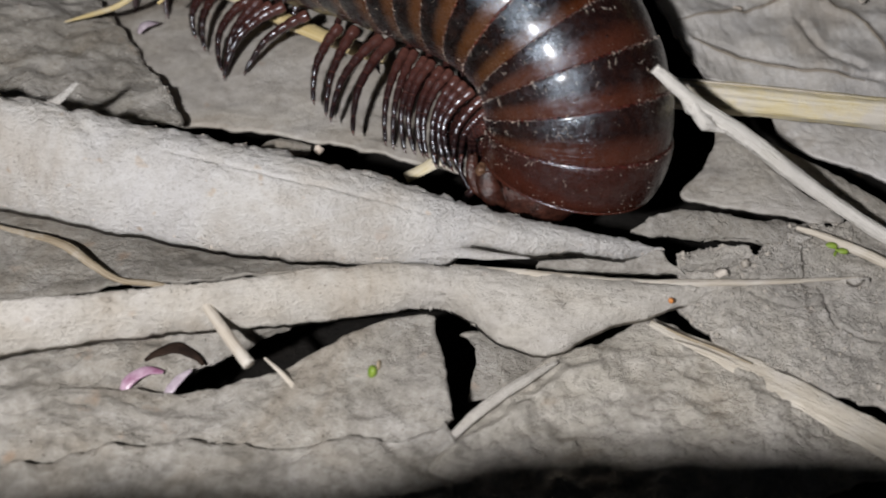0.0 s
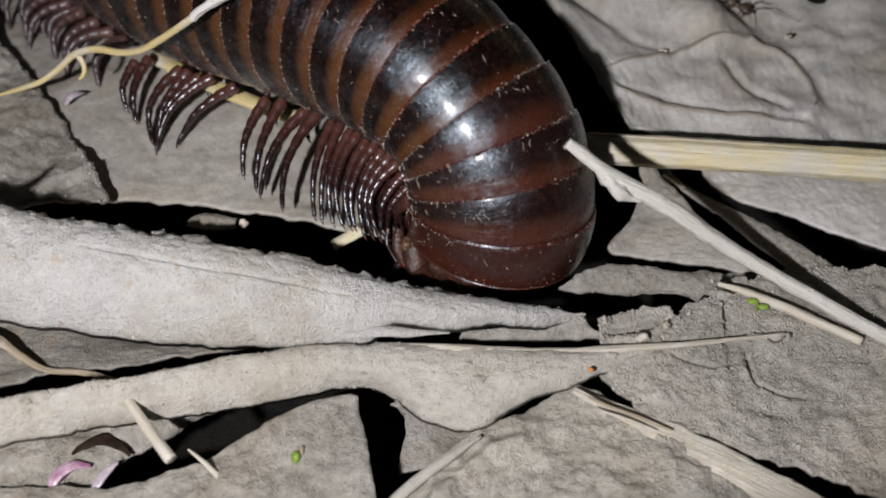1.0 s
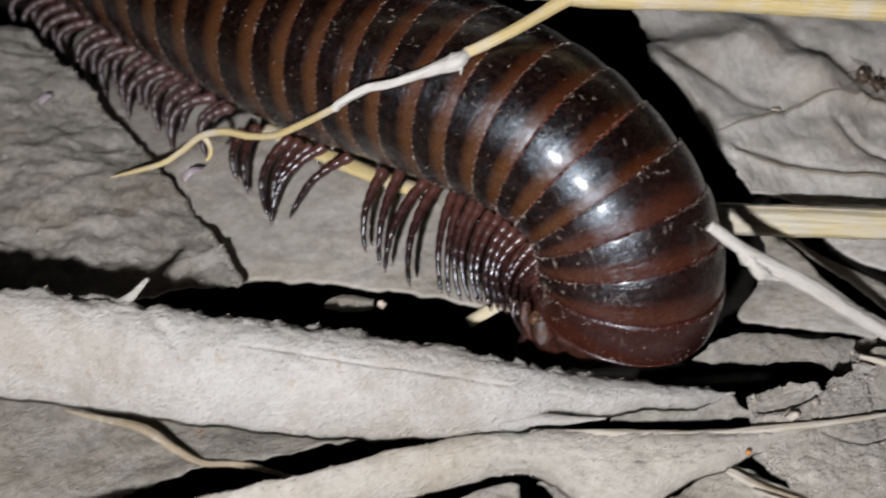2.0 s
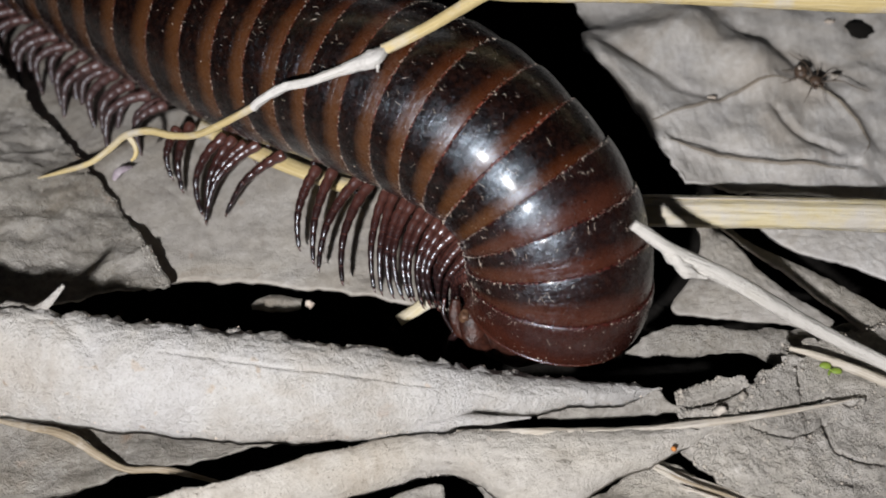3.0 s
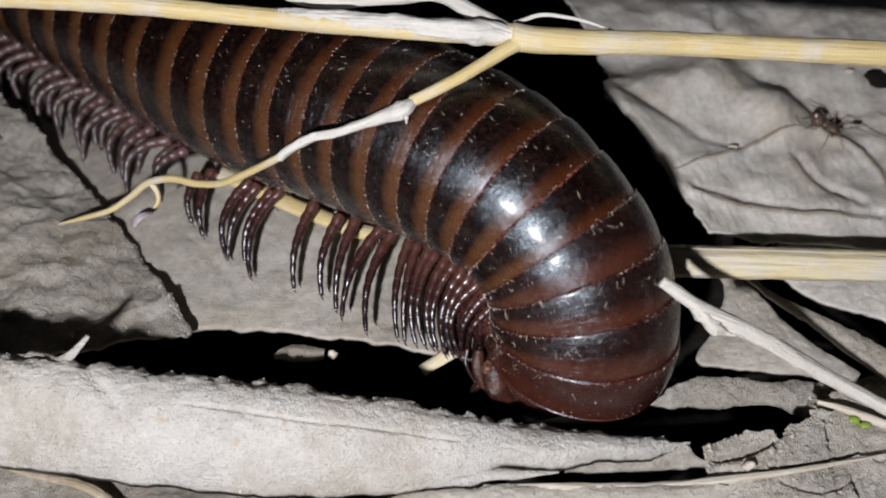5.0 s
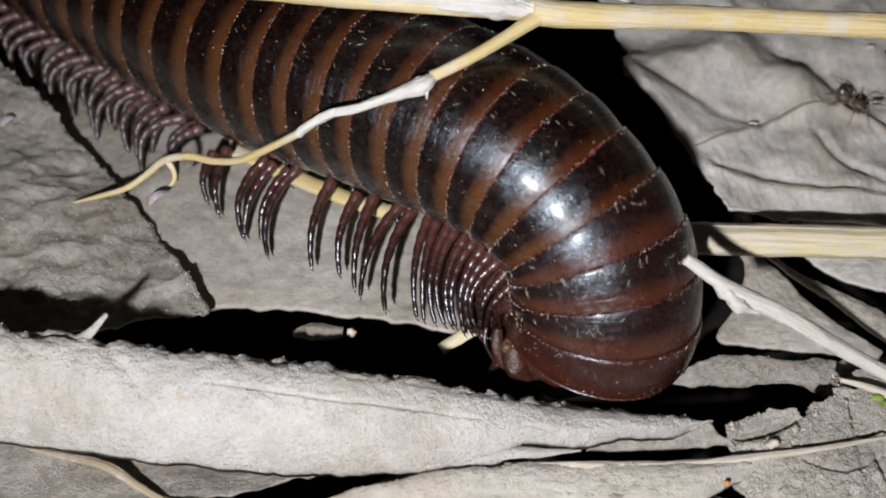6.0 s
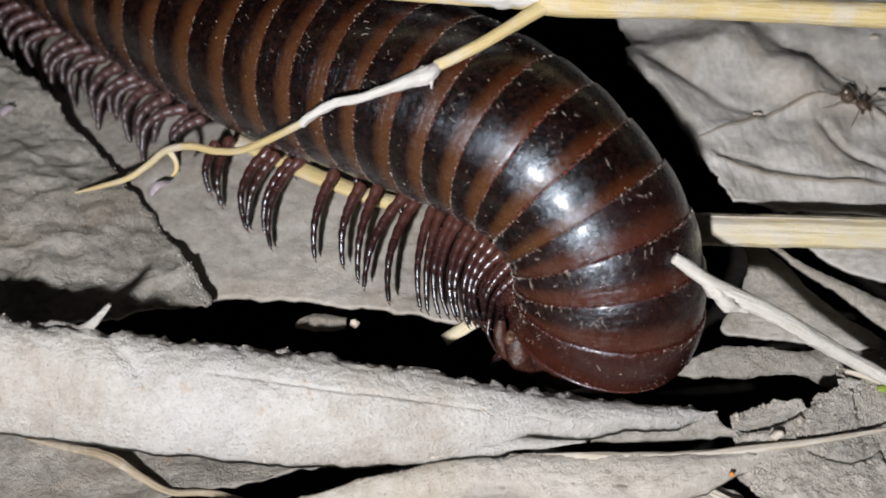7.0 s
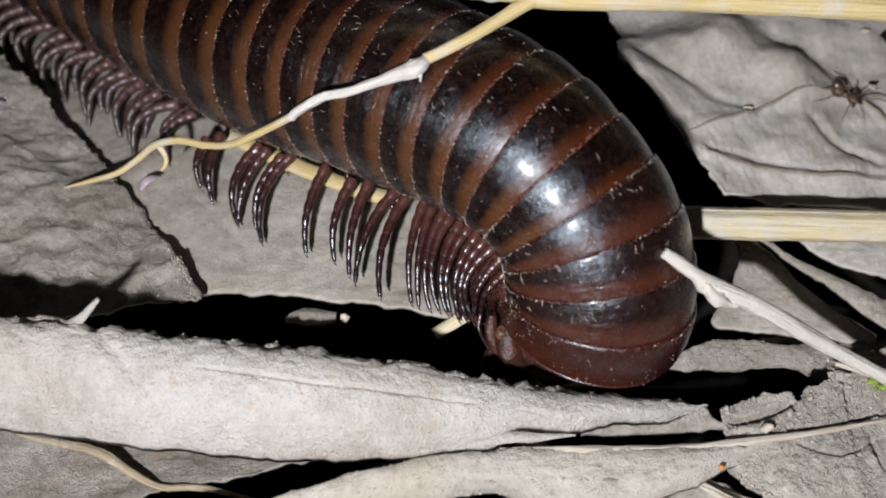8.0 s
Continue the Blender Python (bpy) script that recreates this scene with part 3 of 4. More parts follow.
broad = leaf("broad grey leaf with branching veins", 
     [(0.5, 47.1, 4.2), (16.5, 46.8, 3), (28, 46.6, 3), (44, 46.2, 3)],
     [(15.0, 5.2, 2.8), (17.2, 4.9, 2.3), (21, 4.6, 2), (33.6, 3.6, 2)],
     VEINY, bulge=0.2, rough=1.0, wrinkle=0.05, ragged=0.3, n=240, m=200, seed=39.0,
     ridges=[([(13.7, 9.4, 2.6), (15.4, 10.3, 2.6), (17.4, 11.2, 2.6), (19.9, 12.5, 2.6), (21.8, 13.2, 2.6), (23.6, 13.3, 2.6)], 0.26, 0.45), ([(21.9, 11.1, 2.5), (22.2, 10.2, 2.5), (23.1, 9.2, 2.5), (25.1, 7.8, 2.5)], -0.40, 0.40), ([(14.3, 8.1, 2.5), (16.7, 7.4, 2.5), (19.3, 6.9, 2.5), (21.9, 6.5, 2.5), (25.8, 6.2, 2.5)], 0.22, 0.5), ([(12.3, 15.7, 2.6), (13.8, 14.3, 2.6), (15.3, 13.4, 2.6), (16.4, 12.5, 2.6), (18.2, 11.9, 2.6)], -0.3, 0.5), ([(19.2, 29.7, 2.6), (18.6, 25.9, 2.6), (18.4, 22.9, 2.6)], -0.3, 0.4), ([(23.7, 13.4, 2.7), (25.3, 12.7, 2.7), (26.6, 10.9, 2.7), (27, 8.5, 2.6), (26.3, 7.1, 2.5)], 0.28, 0.4), ([(18.7, 21.2, 2.8), (20.2, 18.8, 2.8), (22, 17.4, 2.8), (23.3, 15.8, 2.8)], -0.35, 1.1), ([(14.9, 8.4, 2.5), (17.5, 8, 2.5), (20.1, 7.3, 2.5), (22.7, 6.9, 2.5), (25.9, 6.7, 2.5)], -0.2, 0.2)],
     lumps=[(17.1, 17.6, 1.5, 2.0), (20.5, 15.0, 1.7, 1.9), (14.6, 16.9, 1.0, 1.7), (24.3, 18.6, 0.3, 1.6), (28.4, 18.4, -0.5, 1.2)],
     flare=[(11.8, 13.4, -2.6, 2.3, 3.0), (11.4, 11.2, -0.3, 1.4, 2.0)])
under_straw = leaf("grey leaf lying under a straw",
     [(16.4, 6.0, 0.6), (17.0, 4.7, 0.6), (17.5, 3.1, 0.6), (18.8, 1.1, 0.6), (19.4, 0.1, 0.6), (21.1, -1.7, 0.6), (23.2, -3.2, 0.6)],
     [(16.1, 5.5, 0.6), (16.2, 3.8, 0.6), (16.3, 2.2, 0.6), (15.3, -0.2, 0.6), (14.0, -2.5, 0.6), (16.2, -2.9, 0.6), (22.8, -3.9, 0.6)],
     SMOOTH, bulge=0.2, rough=0.3, wrinkle=0.08, ragged=0.15, n=90, m=50, seed=43.0)
beyond = leaf("smooth grey leaf beyond a dark split",
     [(19.5, 5.7, 0.9), (22.9, 5.7, 0.9), (26.1, 5.3, 0.9), (29.3, 4.4, 0.9), (34.5, 3.6, 0.9)],
     [(19.9, 3.0, 0.8), (22.0, 1.3, 0.8), (24.4, 0.4, 0.8), (27.8, -1.1, 0.8), (33.5, -3.6, 0.8)],
     VEINY, bulge=0.2, rough=0.3, wrinkle=0.06, ragged=0.15, n=120, m=50, seed=44.0)
sliver = leaf("narrow brown-grey strip of leaf under a straw",
     [(17.6, 2.7, 1.6), (19.2, 1.3, 1.6), (20.9, 0.1, 1.6), (23.3, -1.5, 1.6), (26.2, -3.8, 1.6)],
     [(17.4, 2.5, 1.6), (18.8, 1.1, 1.6), (20.4, -0.6, 1.6), (22.7, -3.1, 1.6), (25.6, -6.2, 1.6)],
     WARM, bulge=0.25, rough=0.15, wrinkle=0.08, ragged=0.12, n=120, m=24, seed=45.0)
lobed = leaf("grey lobed leaf edge", 
     [(12.8, -3.8, 0.3), (13.9, -3.4, 0.4), (15.6, -3.4, 0.5), (20, -3.8, 0.5), (25.8, -3, 0.5)],
     [(11.4, -4.9, 0), (13, -5.2, 0), (15, -5.4, 0), (17.4, -5.1, 0), (20.3, -5.9, 0), (25.3, -5.7, 0)],
     GREY, bulge=0.3, rough=0.3, wrinkle=0.12, seed=47.0)
# unseen leaf added only to cast shade on the near litter
leaf("propped brown leaf, added out of view to shade the litter before it",
     [(-20, -40.8, 30.1), (-15, -40.4, 30.1), (-10, -39.9, 30.2), (-6.4, -39.5, 30.2), (-3, -38.5, 30.3), (1, -37.9, 30.3), (4, -37.7, 30.3), (12, -37.2, 30.2)],
     [(-20, -49, -6), (-15, -49, -6), (-10, -49, -6), (-6, -49, -6), (-3, -49, -6), (1, -49, -6), (4, -49, -6), (12, -49, -6)],
     WARM, bulge=0.3, rough=0.3, wrinkle=0.05, ragged=0.15, n=120, m=60, seed=57.0)
part("rib", tube("rib", [(1.5, -21.8, 2.6), (2.8, -20.1, 2.9), (4.2, -18.5, 3), (5.7, -17.1, 2.9), (7.2, -15.8, 2.7)], [0.06, 0.22, 0.3, 0.26, 0.1], RIM, n=60, flat=0.6, bumps=0.25, seed=55), folded, "pale curled rib")
leaf("grey leaf deep in a dark hole",
     [(2.8, -11.9, -1), (4.3, -11.9, -1), (5.8, -12.1, -1), (7.6, -12.3, -1)],
     [(3.4, -15.8, -1), (4.8, -15.7, -1), (5.9, -15.2, -1), (7.6, -14, -1)],
     GREY, bulge=0.2, rough=0.3, wrinkle=0.15, n=50, m=30, seed=59.0)
def vein(leaf_ob, line, radius, material, label="raised leaf vein"):
    """A cord half sunk in a leaf's upper face."""
    me = leaf_ob.data
    half = len(me.vertices) // 2
    co = np.empty(len(me.vertices) * 3)
    me.vertices.foreach_get("co", co)
    co = co.reshape(-1, 3)[:half] / MM
    way = []
    for x, y, _ in even(line, 24):
        near = np.argsort((co[:, 0] - x) ** 2 + (co[:, 1] - y) ** 2)[:4]
        way.append((x, y, float(co[near, 2].mean()) - 0.02))
    part("vein", tube("vein", way, [0.3 * radius, radius, radius, 0.8 * radius, 0.2 * radius], material, n=70, m=12, flat=0.7, bumps=0.25, seed=radius * 90), leaf_ob, label)


vein(broad, [(13.7, 9.4, 2.6), (15.4, 10.3, 2.6), (17.4, 11.2, 2.6), (19.9, 12.5, 2.6), (21.8, 13.2, 2.6), (23.6, 13.3, 2.6)], 0.15, VEIN)
vein(broad, [(14.3, 8.1, 2.5), (16.7, 7.4, 2.5), (19.3, 6.9, 2.5), (21.9, 6.5, 2.5), (25.8, 6.2, 2.5)], 0.17, VEIN)
vein(broad, [(23.7, 13.4, 2.7), (25.3, 12.7, 2.7), (26.6, 10.9, 2.7), (27, 8.5, 2.6), (26.3, 7.1, 2.5)], 0.15, VEIN)


def chips(leaf_ob, count, material, size, seed):
    """Loose chips of leaf skin lying on a leaf, each a part."""
    me, rng = leaf_ob.data, random.Random(seed)
    half, m = len(me.vertices) // 2, leaf_ob["across"]
    for _ in range(count):
        c = me.vertices[rng.randrange(half // 6, half - half // 6)].co / MM
        turn, r = rng.uniform(0, 6.3), size * rng.uniform(0.5, 1.2)
        ring = [(r * rng.uniform(0.6, 1.2) * math.cos(turn + 1.26 * i), 0.55 * r * rng.uniform(0.6, 1.2) * math.sin(turn + 1.26 * i)) for i in range(5)]
        tip = rng.uniform(-0.5, 0.5)
        top = [(c.x + x, c.y + y, c.z + 0.10 + tip * x * 0.5 + 0.15 * (i % 2) * r) for i, (x, y) in enumerate(ring)]
        low = [(x, y, z - 0.09) for x, y, z in top]
        faces = [(0, 1, 2, 3, 4), (9, 8, 7, 6, 5)] + [(i, i + 5, (i + 1) % 5 + 5, (i + 1) % 5) for i in range(5)]
        part("chip", mesh("chip", top + low, faces, material, [(0, 0)] * 10, False), leaf_ob)


chips(clod, 16, CLOD, 0.5, 11)
chips(strip, 8, RIM, 0.35, 12)
chips(folded, 8, WARM, 0.4, 13)
crumbs(roll, 1500, PALE, 0.02, 0.05, 1, 0.06)
crumbs(strip, 900, RIM, 0.03, 0.08, 2, 0.3)
crumbs(clod, 3200, CLOD, 0.03, 0.10, 3, 0.2)
crumbs(clod, 700, GRIT, 0.04, 0.13, 31, 0.3)
crumbs(roll, 420, DUST, 0.025, 0.06, 32, 0.95)
crumbs(folded, 600, WARM, 0.03, 0.08, 4)
crumbs(lumpy, 900, RIM, 0.03, 0.09, 7, 0.45)
crumbs(gap, 260, GREY, 0.025, 0.06, 20)
crumbs(scrap, 260, GREY, 0.025, 0.06, 21)
crumbs(overlap, 260, GREY, 0.025, 0.06, 22)
crumbs(smooth, 160, SMOOTH, 0.025, 0.06, 23)
crumbs(under_straw, 90, SMOOTH, 0.025, 0.06, 24)
crumbs(beyond, 60, SMOOTH, 0.025, 0.06, 27)
crumbs(sliver, 90, WARM, 0.025, 0.06, 28)
crumbs(lobed, 90, GREY, 0.025, 0.06, 25)
crumbs(fragment, 60, GREY, 0.025, 0.06, 26)
crumbs(torn, 300, GREY, 0.03, 0.07, 5)
tagged(new("leaf_flake", sheet("leaf_flake", [(-9.6, -3.5, 3), (-9, -3.2, 3.1), (-7.7, -3.1, 3.1), (-6.8, -3.3, 3)], [(-9.6, -3.6, 3), (-8.8, -3.9, 3), (-7.7, -4, 3), (-6.8, -3.8, 3)], GREY, bulge=0.3, rough=0.2, wrinkle=0.15, ragged=0.15, n=50, m=20, seed=61.0)), "small pale flake of leaf in a dark gap", "leaf")


# ---- straws and twigs ----
flat_straw = tagged(new("straw", tube("straw", [(6.8, 2, 4.4), (12.8, 1.6, 4.6), (19.3, 1.4, 4.6), (28.6, 1, 4.6), (34.0, 0.8, 4.6)], [0.9, 0.95, 0.95, 0.95], STRAW, n=96, flat=0.85, bumps=0.06, ridges=9, m=36)), "yellow dry straw lying flat on the leaves", "straw")
for dy, lift, a, b in ((-0.25, 0.80, 1.0, 9.0), (0.30, 0.78, 4.0, 16.0)):
    way = [(x, y + dy, z + lift) for x, y, z in [(6.8, 2, 4.4), (12.8, 1.6, 4.6), (19.3, 1.4, 4.6), (28.6, 1, 4.6)]]
    run = even(way, 60)
    run = [p for p in run if run[0][0] + a < p[0] < run[0][0] + b]
    part("fibre", tube("fibre", run, [0.02, 0.06, 0.05, 0.02], BEIGE, n=60, m=8, bumps=0.3, seed=30 + a), flat_straw, "loose pale fibre")
stem = tagged(new("grass_stem"), "long yellow dry grass stem with a forked side shoot", "straw")
part("stalk", tube("stalk", [(-27.9, 10.1, 16.8), (-21.4, 9.6, 16.8), (-16.2, 9.1, 16.8), (-10.2, 8.2, 16.8), (-5.2, 7.5, 16.8), (-0.6, 7, 16.8), (3.5, 6.6, 16.8)], [0.50, 0.50, 0.50, 0.52, 0.60], STEM, n=100, bumps=0.08, seed=4, m=20), stem)
part("crust", tube("crust", [(-9.9, 8.3, 17), (-8.1, 8, 17), (-5.2, 7.6, 17), (-2.3, 7.2, 17), (0.5, 6.8, 17), (2.8, 6.5, 17), (4, 6.4, 16.9)], [0.1, 0.44, 0.48, 0.52, 0.56, 0.60, 0.3], CRUST, n=120, bumps=0.30, seed=6, m=20), stem, "white crust on the stem")
part("stalk", tube("stalk", [(3.3, 6.5, 16.8), (5, 6.3, 16.7), (8.4, 6.5, 16.4), (11.9, 6.8, 16), (17.1, 6.7, 15.7), (22.5, 6.5, 15.5), (27.8, 6.7, 15)], [0.70, 0.60, 0.62, 0.66, 0.66], STEM, n=90, bumps=0.08, seed=5, m=20), stem)
part("shoot", tube("shoot", [(3.8, 6.3, 16.8), (2.2, 5.2, 16.5), (0.5, 4.1, 16.2), (-0.9, 3.4, 15.9), (-1.7, 3.1, 15.7)], [0.42, 0.32, 0.28, 0.30], STEM, n=60, bumps=0.12, seed=9), stem)
part("shoot", tube("shoot", [(-1.6, 3.1, 15.7), (-2.1, 2.6, 15.6), (-3.1, 2.6, 15.2), (-5.1, 2.2, 14.6), (-6.7, 2.4, 13.9), (-8.1, 2.3, 13), (-8.5, 2.2, 12.6)], [0.24, 0.46, 0.33, 0.25, 0.23, 0.22, 0.21, 0.25, 0.22, 0.20], CRUST, n=140, bumps=0.30, seed=10), stem, "shoot crusted with white")
part("shoot", tube("shoot", [(-8.5, 2.3, 12.6), (-10.2, 2.8, 11), (-12.2, 3.5, 9.2), (-13.9, 4.3, 8.2), (-15.6, 5.2, 7.6), (-17.2, 5.6, 6.8), (-18.6, 5.5, 5.6), (-19.9, 5.2, 4.8), (-21.9, 5.4, 3.8), (-23.6, 5.6, 3)], [0.20, 0.20, 0.21, 0.20, 0.23, 0.20, 0.18, 0.16, 0.07], STEM, n=110, bumps=0.10, seed=11), stem)
part("shoot", tube("shoot", [(-11.1, 14, 16), (-8.5, 10.6, 16.2), (-6, 9.7, 16.4), (-3, 9.7, 16.6), (-0.4, 9.7, 16.8), (1.4, 8.3, 16.8), (3.2, 6.8, 16.8)], [0.25, 0.3, 0.32, 0.3, 0.34, 0.4, 0.45], CRUST, n=80, bumps=0.15, seed=11), stem, "shoot crusted with white")
part("shoot", tube("shoot", [(3.4, 7.4, 16.9), (4.8, 7.9, 17), (6.5, 7.7, 16.9), (7.9, 7.3, 16.7), (8.8, 7.2, 16.4)], [0.12, 0.10, 0.08, 0.03], CRUST, n=40, bumps=0.3, seed=15), stem, "thin white-crusted shoot")
part("tendril", tube("tendril", [(-17.1, 5.6, 6.8), (-16.8, 5.3, 6.4), (-16.7, 5.0, 6.1), (-16.8, 4.7, 5.9), (-17.0, 4.55, 5.8)], [0.2, 0.16, 0.15, 0.08], STEM, n=30, bumps=0.1, seed=12), stem)
part("spur", tube("spur", [(-2, 2.8, 15.6), (-1.9, 2.3, 15.5), (-1.9, 1.9, 15.4)], [0.3, 0.12, 0.04], CRUST, n=16, bumps=0.1, seed=13), stem)
twig = tagged(new("twig", tube("twig", [(10.3, -4.5, 11.2), (12.4, -5.2, 9.9), (15.2, -5.7, 8.3), (18.9, -6.6, 6.1), (22.4, -7.7, 4.5), (27.6, -9.9, 3.0)], [0.27, 0.36, 0.42, 0.44, 0.40, 0.37, 0.36, 0.37, 0.36], TWIG, n=140, bumps=0.16, seed=14)), "pale peeled twig leaning over the leaves", "twig")
part("crust", tube("crust", [(11.8, -5.2, 10.0), (12.4, -5.5, 9.7), (12.9, -5.8, 9.4), (13.5, -5.8, 9.0), (14.1, -6.0, 8.8)], [0.08, 0.42, 0.36, 0.42, 0.28, 0.08], TWIG, n=60, m=18, flat=0.8, bumps=0.75, seed=90), twig, "chalky crust")
tagged(new("twig", tube("twig", [(19.3, -6.6, 3.3), (21, -7.2, 3.3), (22.8, -8, 3.2), (26.3, -9.6, 2.9)], [0.12, 0.26, 0.26, 0.24], FLAT, n=50, bumps=0.2, seed=17)), "short pale tan twig on a muddy leaf", "twig")
split = tagged(new("straw", tube("straw", [(11.7, -12.9, 2.5), (14.3, -14.4, 2.8), (17.4, -15.9, 2.8), (19.8, -17.3, 2.8), (22.2, -18.6, 2.7), (26.3, -20.8, 2.5)], [0.20, 0.66, 0.86, 0.84], FLAT, n=120, flat=0.12, bumps=0.24, ridges=7, seed=20, m=30)), "flat split piece of old straw", "straw")
part("fibre", tube("fibre", [(11.6, -13.3, 3.2), (13.1, -14.1, 3.3), (14.7, -14.7, 3.3), (16.3, -15.3, 3.2)], [0.03, 0.09, 0.10, 0.05], PEEL, n=50, m=8, flat=0.6, bumps=0.3, seed=21), split, "loose brown fibre")
part("fibre", tube("fibre", [(12.6, -14.3, 3.2), (14.2, -14.8, 3.2), (15.6, -15.3, 3.1)], [0.04, 0.08, 0.07, 0.03], BEIGE, n=50, m=8, flat=0.6, bumps=0.3, seed=22), split, "loose pale fibre")
tagged(new("straw", tube("straw", [(-10, -15.3, 5.2), (-8.3, -17.2, 5), (-6.8, -18.8, 4.8)], [0.22, 0.27, 0.29], BEIGE, n=30, bumps=0.08, ridges=5, seed=23)), "short broken bit of straw", "straw")
tagged(new("leaf_peel", tube("leaf_peel", [(-22.9, -10.1, 2.4), (-20.7, -10.7, 2.6), (-18.4, -11.2, 2.6), (-16.5, -12.3, 2.5), (-14.9, -13, 2.4), (-12.8, -13, 2.2), (-10.1, -13.6, 2)], [0.08, 0.2, 0.25, 0.2, 0.16, 0.1], PEEL, n=90, flat=0.4, bumps=0.35, seed=26)), "thin curled tan strip of leaf", "leaf")
tagged(new("splinter", tube("splinter", [(-6.4, -17.8, 3.9), (-5.6, -18.3, 3.6), (-4.9, -18.8, 3.3), (-4.4, -19.1, 3)], [0.05, 0.12, 0.15, 0.12], BEIGE, n=40, flat=0.5, bumps=0.2, seed=28)), "thin tan splinter lying on a grey leaf", "splinter")
tagged(new("straw", tube("straw", [(-14.7, 10.2, 2.5), (-10.8, 7.8, 2.8), (-6.5, 5.5, 3), (-3.7, 4.5, 3)], [0.5, 0.55, 0.5], STEM, n=40, flat=0.6, bumps=0.08, seed=29)), "yellow straw half under the millipede", "straw")
tagged(new("straw", tube("straw", [(-1.5, -3.8, 1.6), (0.4, -2.7, 2.2)], [0.35, 0.45], STRAW, n=20, flat=0.6, bumps=0.2, seed=32)), "small yellow straw stub", "straw")


# ---- millipede ----
BODY = [(-36.25, 33.77, 4.51), (-23.45, 23.38, 4.99), (-12.87, 13.95, 7.52), (-3.81, 7.27, 9.95), (2.56, 2.25, 10.83), (5.97, -1.1, 9.09), (7.02, -3.44, 6.42), (6.6, -4.35, 3.66)]
GIRTH = [6.03, 5.92, 5.78, 5.65, 5.76, 5.36, 4.68, 5.03]
# rear edge of every ring along the body's middle line, the collum last
RIMS = [2.6, 5.8, 9.0, 12.2, 15.4, 18.55, 21.73, 24.94, 28.17, 31.32, 34.26, 36.83, 39.2, 41.52, 43.74, 46.04, 48.07, 49.94, 51.63, 53.33, 55.25, 56.95, 58.59, 60.11]
COLLAR = 2.3


class Spine:
    """The body's middle line: place, way, side, up and girth at a length along it."""

    def __init__(self):
        self.p = even(BODY, 400)
        self.s = np.r_[0, np.cumsum(np.linalg.norm(np.diff(self.p, axis=0), axis=1))]
        self.g = np.interp(np.linspace(0, 1, 400), np.linspace(0, 1, len(GIRTH)), GIRTH)

    def place(self, x):
        return Vector([float(np.interp(x, self.s, self.p[:, k])) for k in range(3)])

    def at(self, x):
        t = (self.place(x + 0.3) - self.place(x - 0.3)).normalized()
        side = t.cross(Vector((0, 0, 1))).normalized()
        return self.place(x), t, side, side.cross(t), float(np.interp(x, self.s, self.g))

    def skin(self, x, a, k=1.0):
        p, t, side, up, r = self.at(x)
        n = side * math.cos(a) + up * math.sin(a) * 0.97
        return p + n * (r * k), n, t


SPINE = Spine()


def build_millipede():
    root = tagged(new("millipede"), "glossy dark brown millipede with amber bands, curled over its legs", "millipede")
    # a ring's rear edge stands proud over the front of the ring behind it
    prof = [(0.03, 0.955), (0.0, 0.972), (-0.006, 0.990), (0.008, 0.999), (0.035, 1.004), (0.09, 1.007), (0.20, 1.008), (0.35, 1.005), (0.5, 1.0), (0.65, 0.994), (0.8, 0.987), (0.92, 0.980), (1.0, 0.974), (1.10, 0.964)]
    shield = [(0.03, 0.955), (0.0, 0.975), (0.0, 0.992), (0.012, 1.002), (0.05, 1.007), (0.15, 1.008), (0.3, 1.004), (0.45, 0.997), (0.6, 0.986), (0.74, 0.970), (0.85, 0.952), (0.92, 0.937), (0.945, 0.928), (0.958, 0.940), (0.98, 0.944), (1.0, 0.930), (1.004, 0.900), (0.98, 0.875), (0.85, 0.84), (0.5, 0.7), (0.3, 0.02)]
    m, rings = 72, []
    for k, x in enumerate(RIMS):
        last = k == len(RIMS) - 1
        long = COLLAR if last else RIMS[k + 1] - x
        steps = shield if last else prof
        verts, uv = [], []
        for f, g in steps:
            p, t, side, up, r = SPINE.at(x + f * long)
            for j in range(m):
                a = 2 * math.pi * j / m
                # the rim is never quite even
                wave = 0.035 * fractal((2.0 * math.cos(a), 2.0 * math.sin(a), 3.1 * k), 1.0, 3, 2.0) * long * max(0.0, 1 - 3 * abs(f))
                verts.append(p + t * wave + (side * math.cos(a) + up * math.sin(a) * 0.97) * (r * g))
                uv.append((f, 0.5 + 0.5 * math.cos(a)))
        skin = COLLUM if last else FRONT if k > len(RIMS) - 5 else SHELL
        rings.append(part("collum" if last else "ring", mesh("ring", verts, grid_faces(len(steps), m, True), skin, uv), root))
    return root, rings


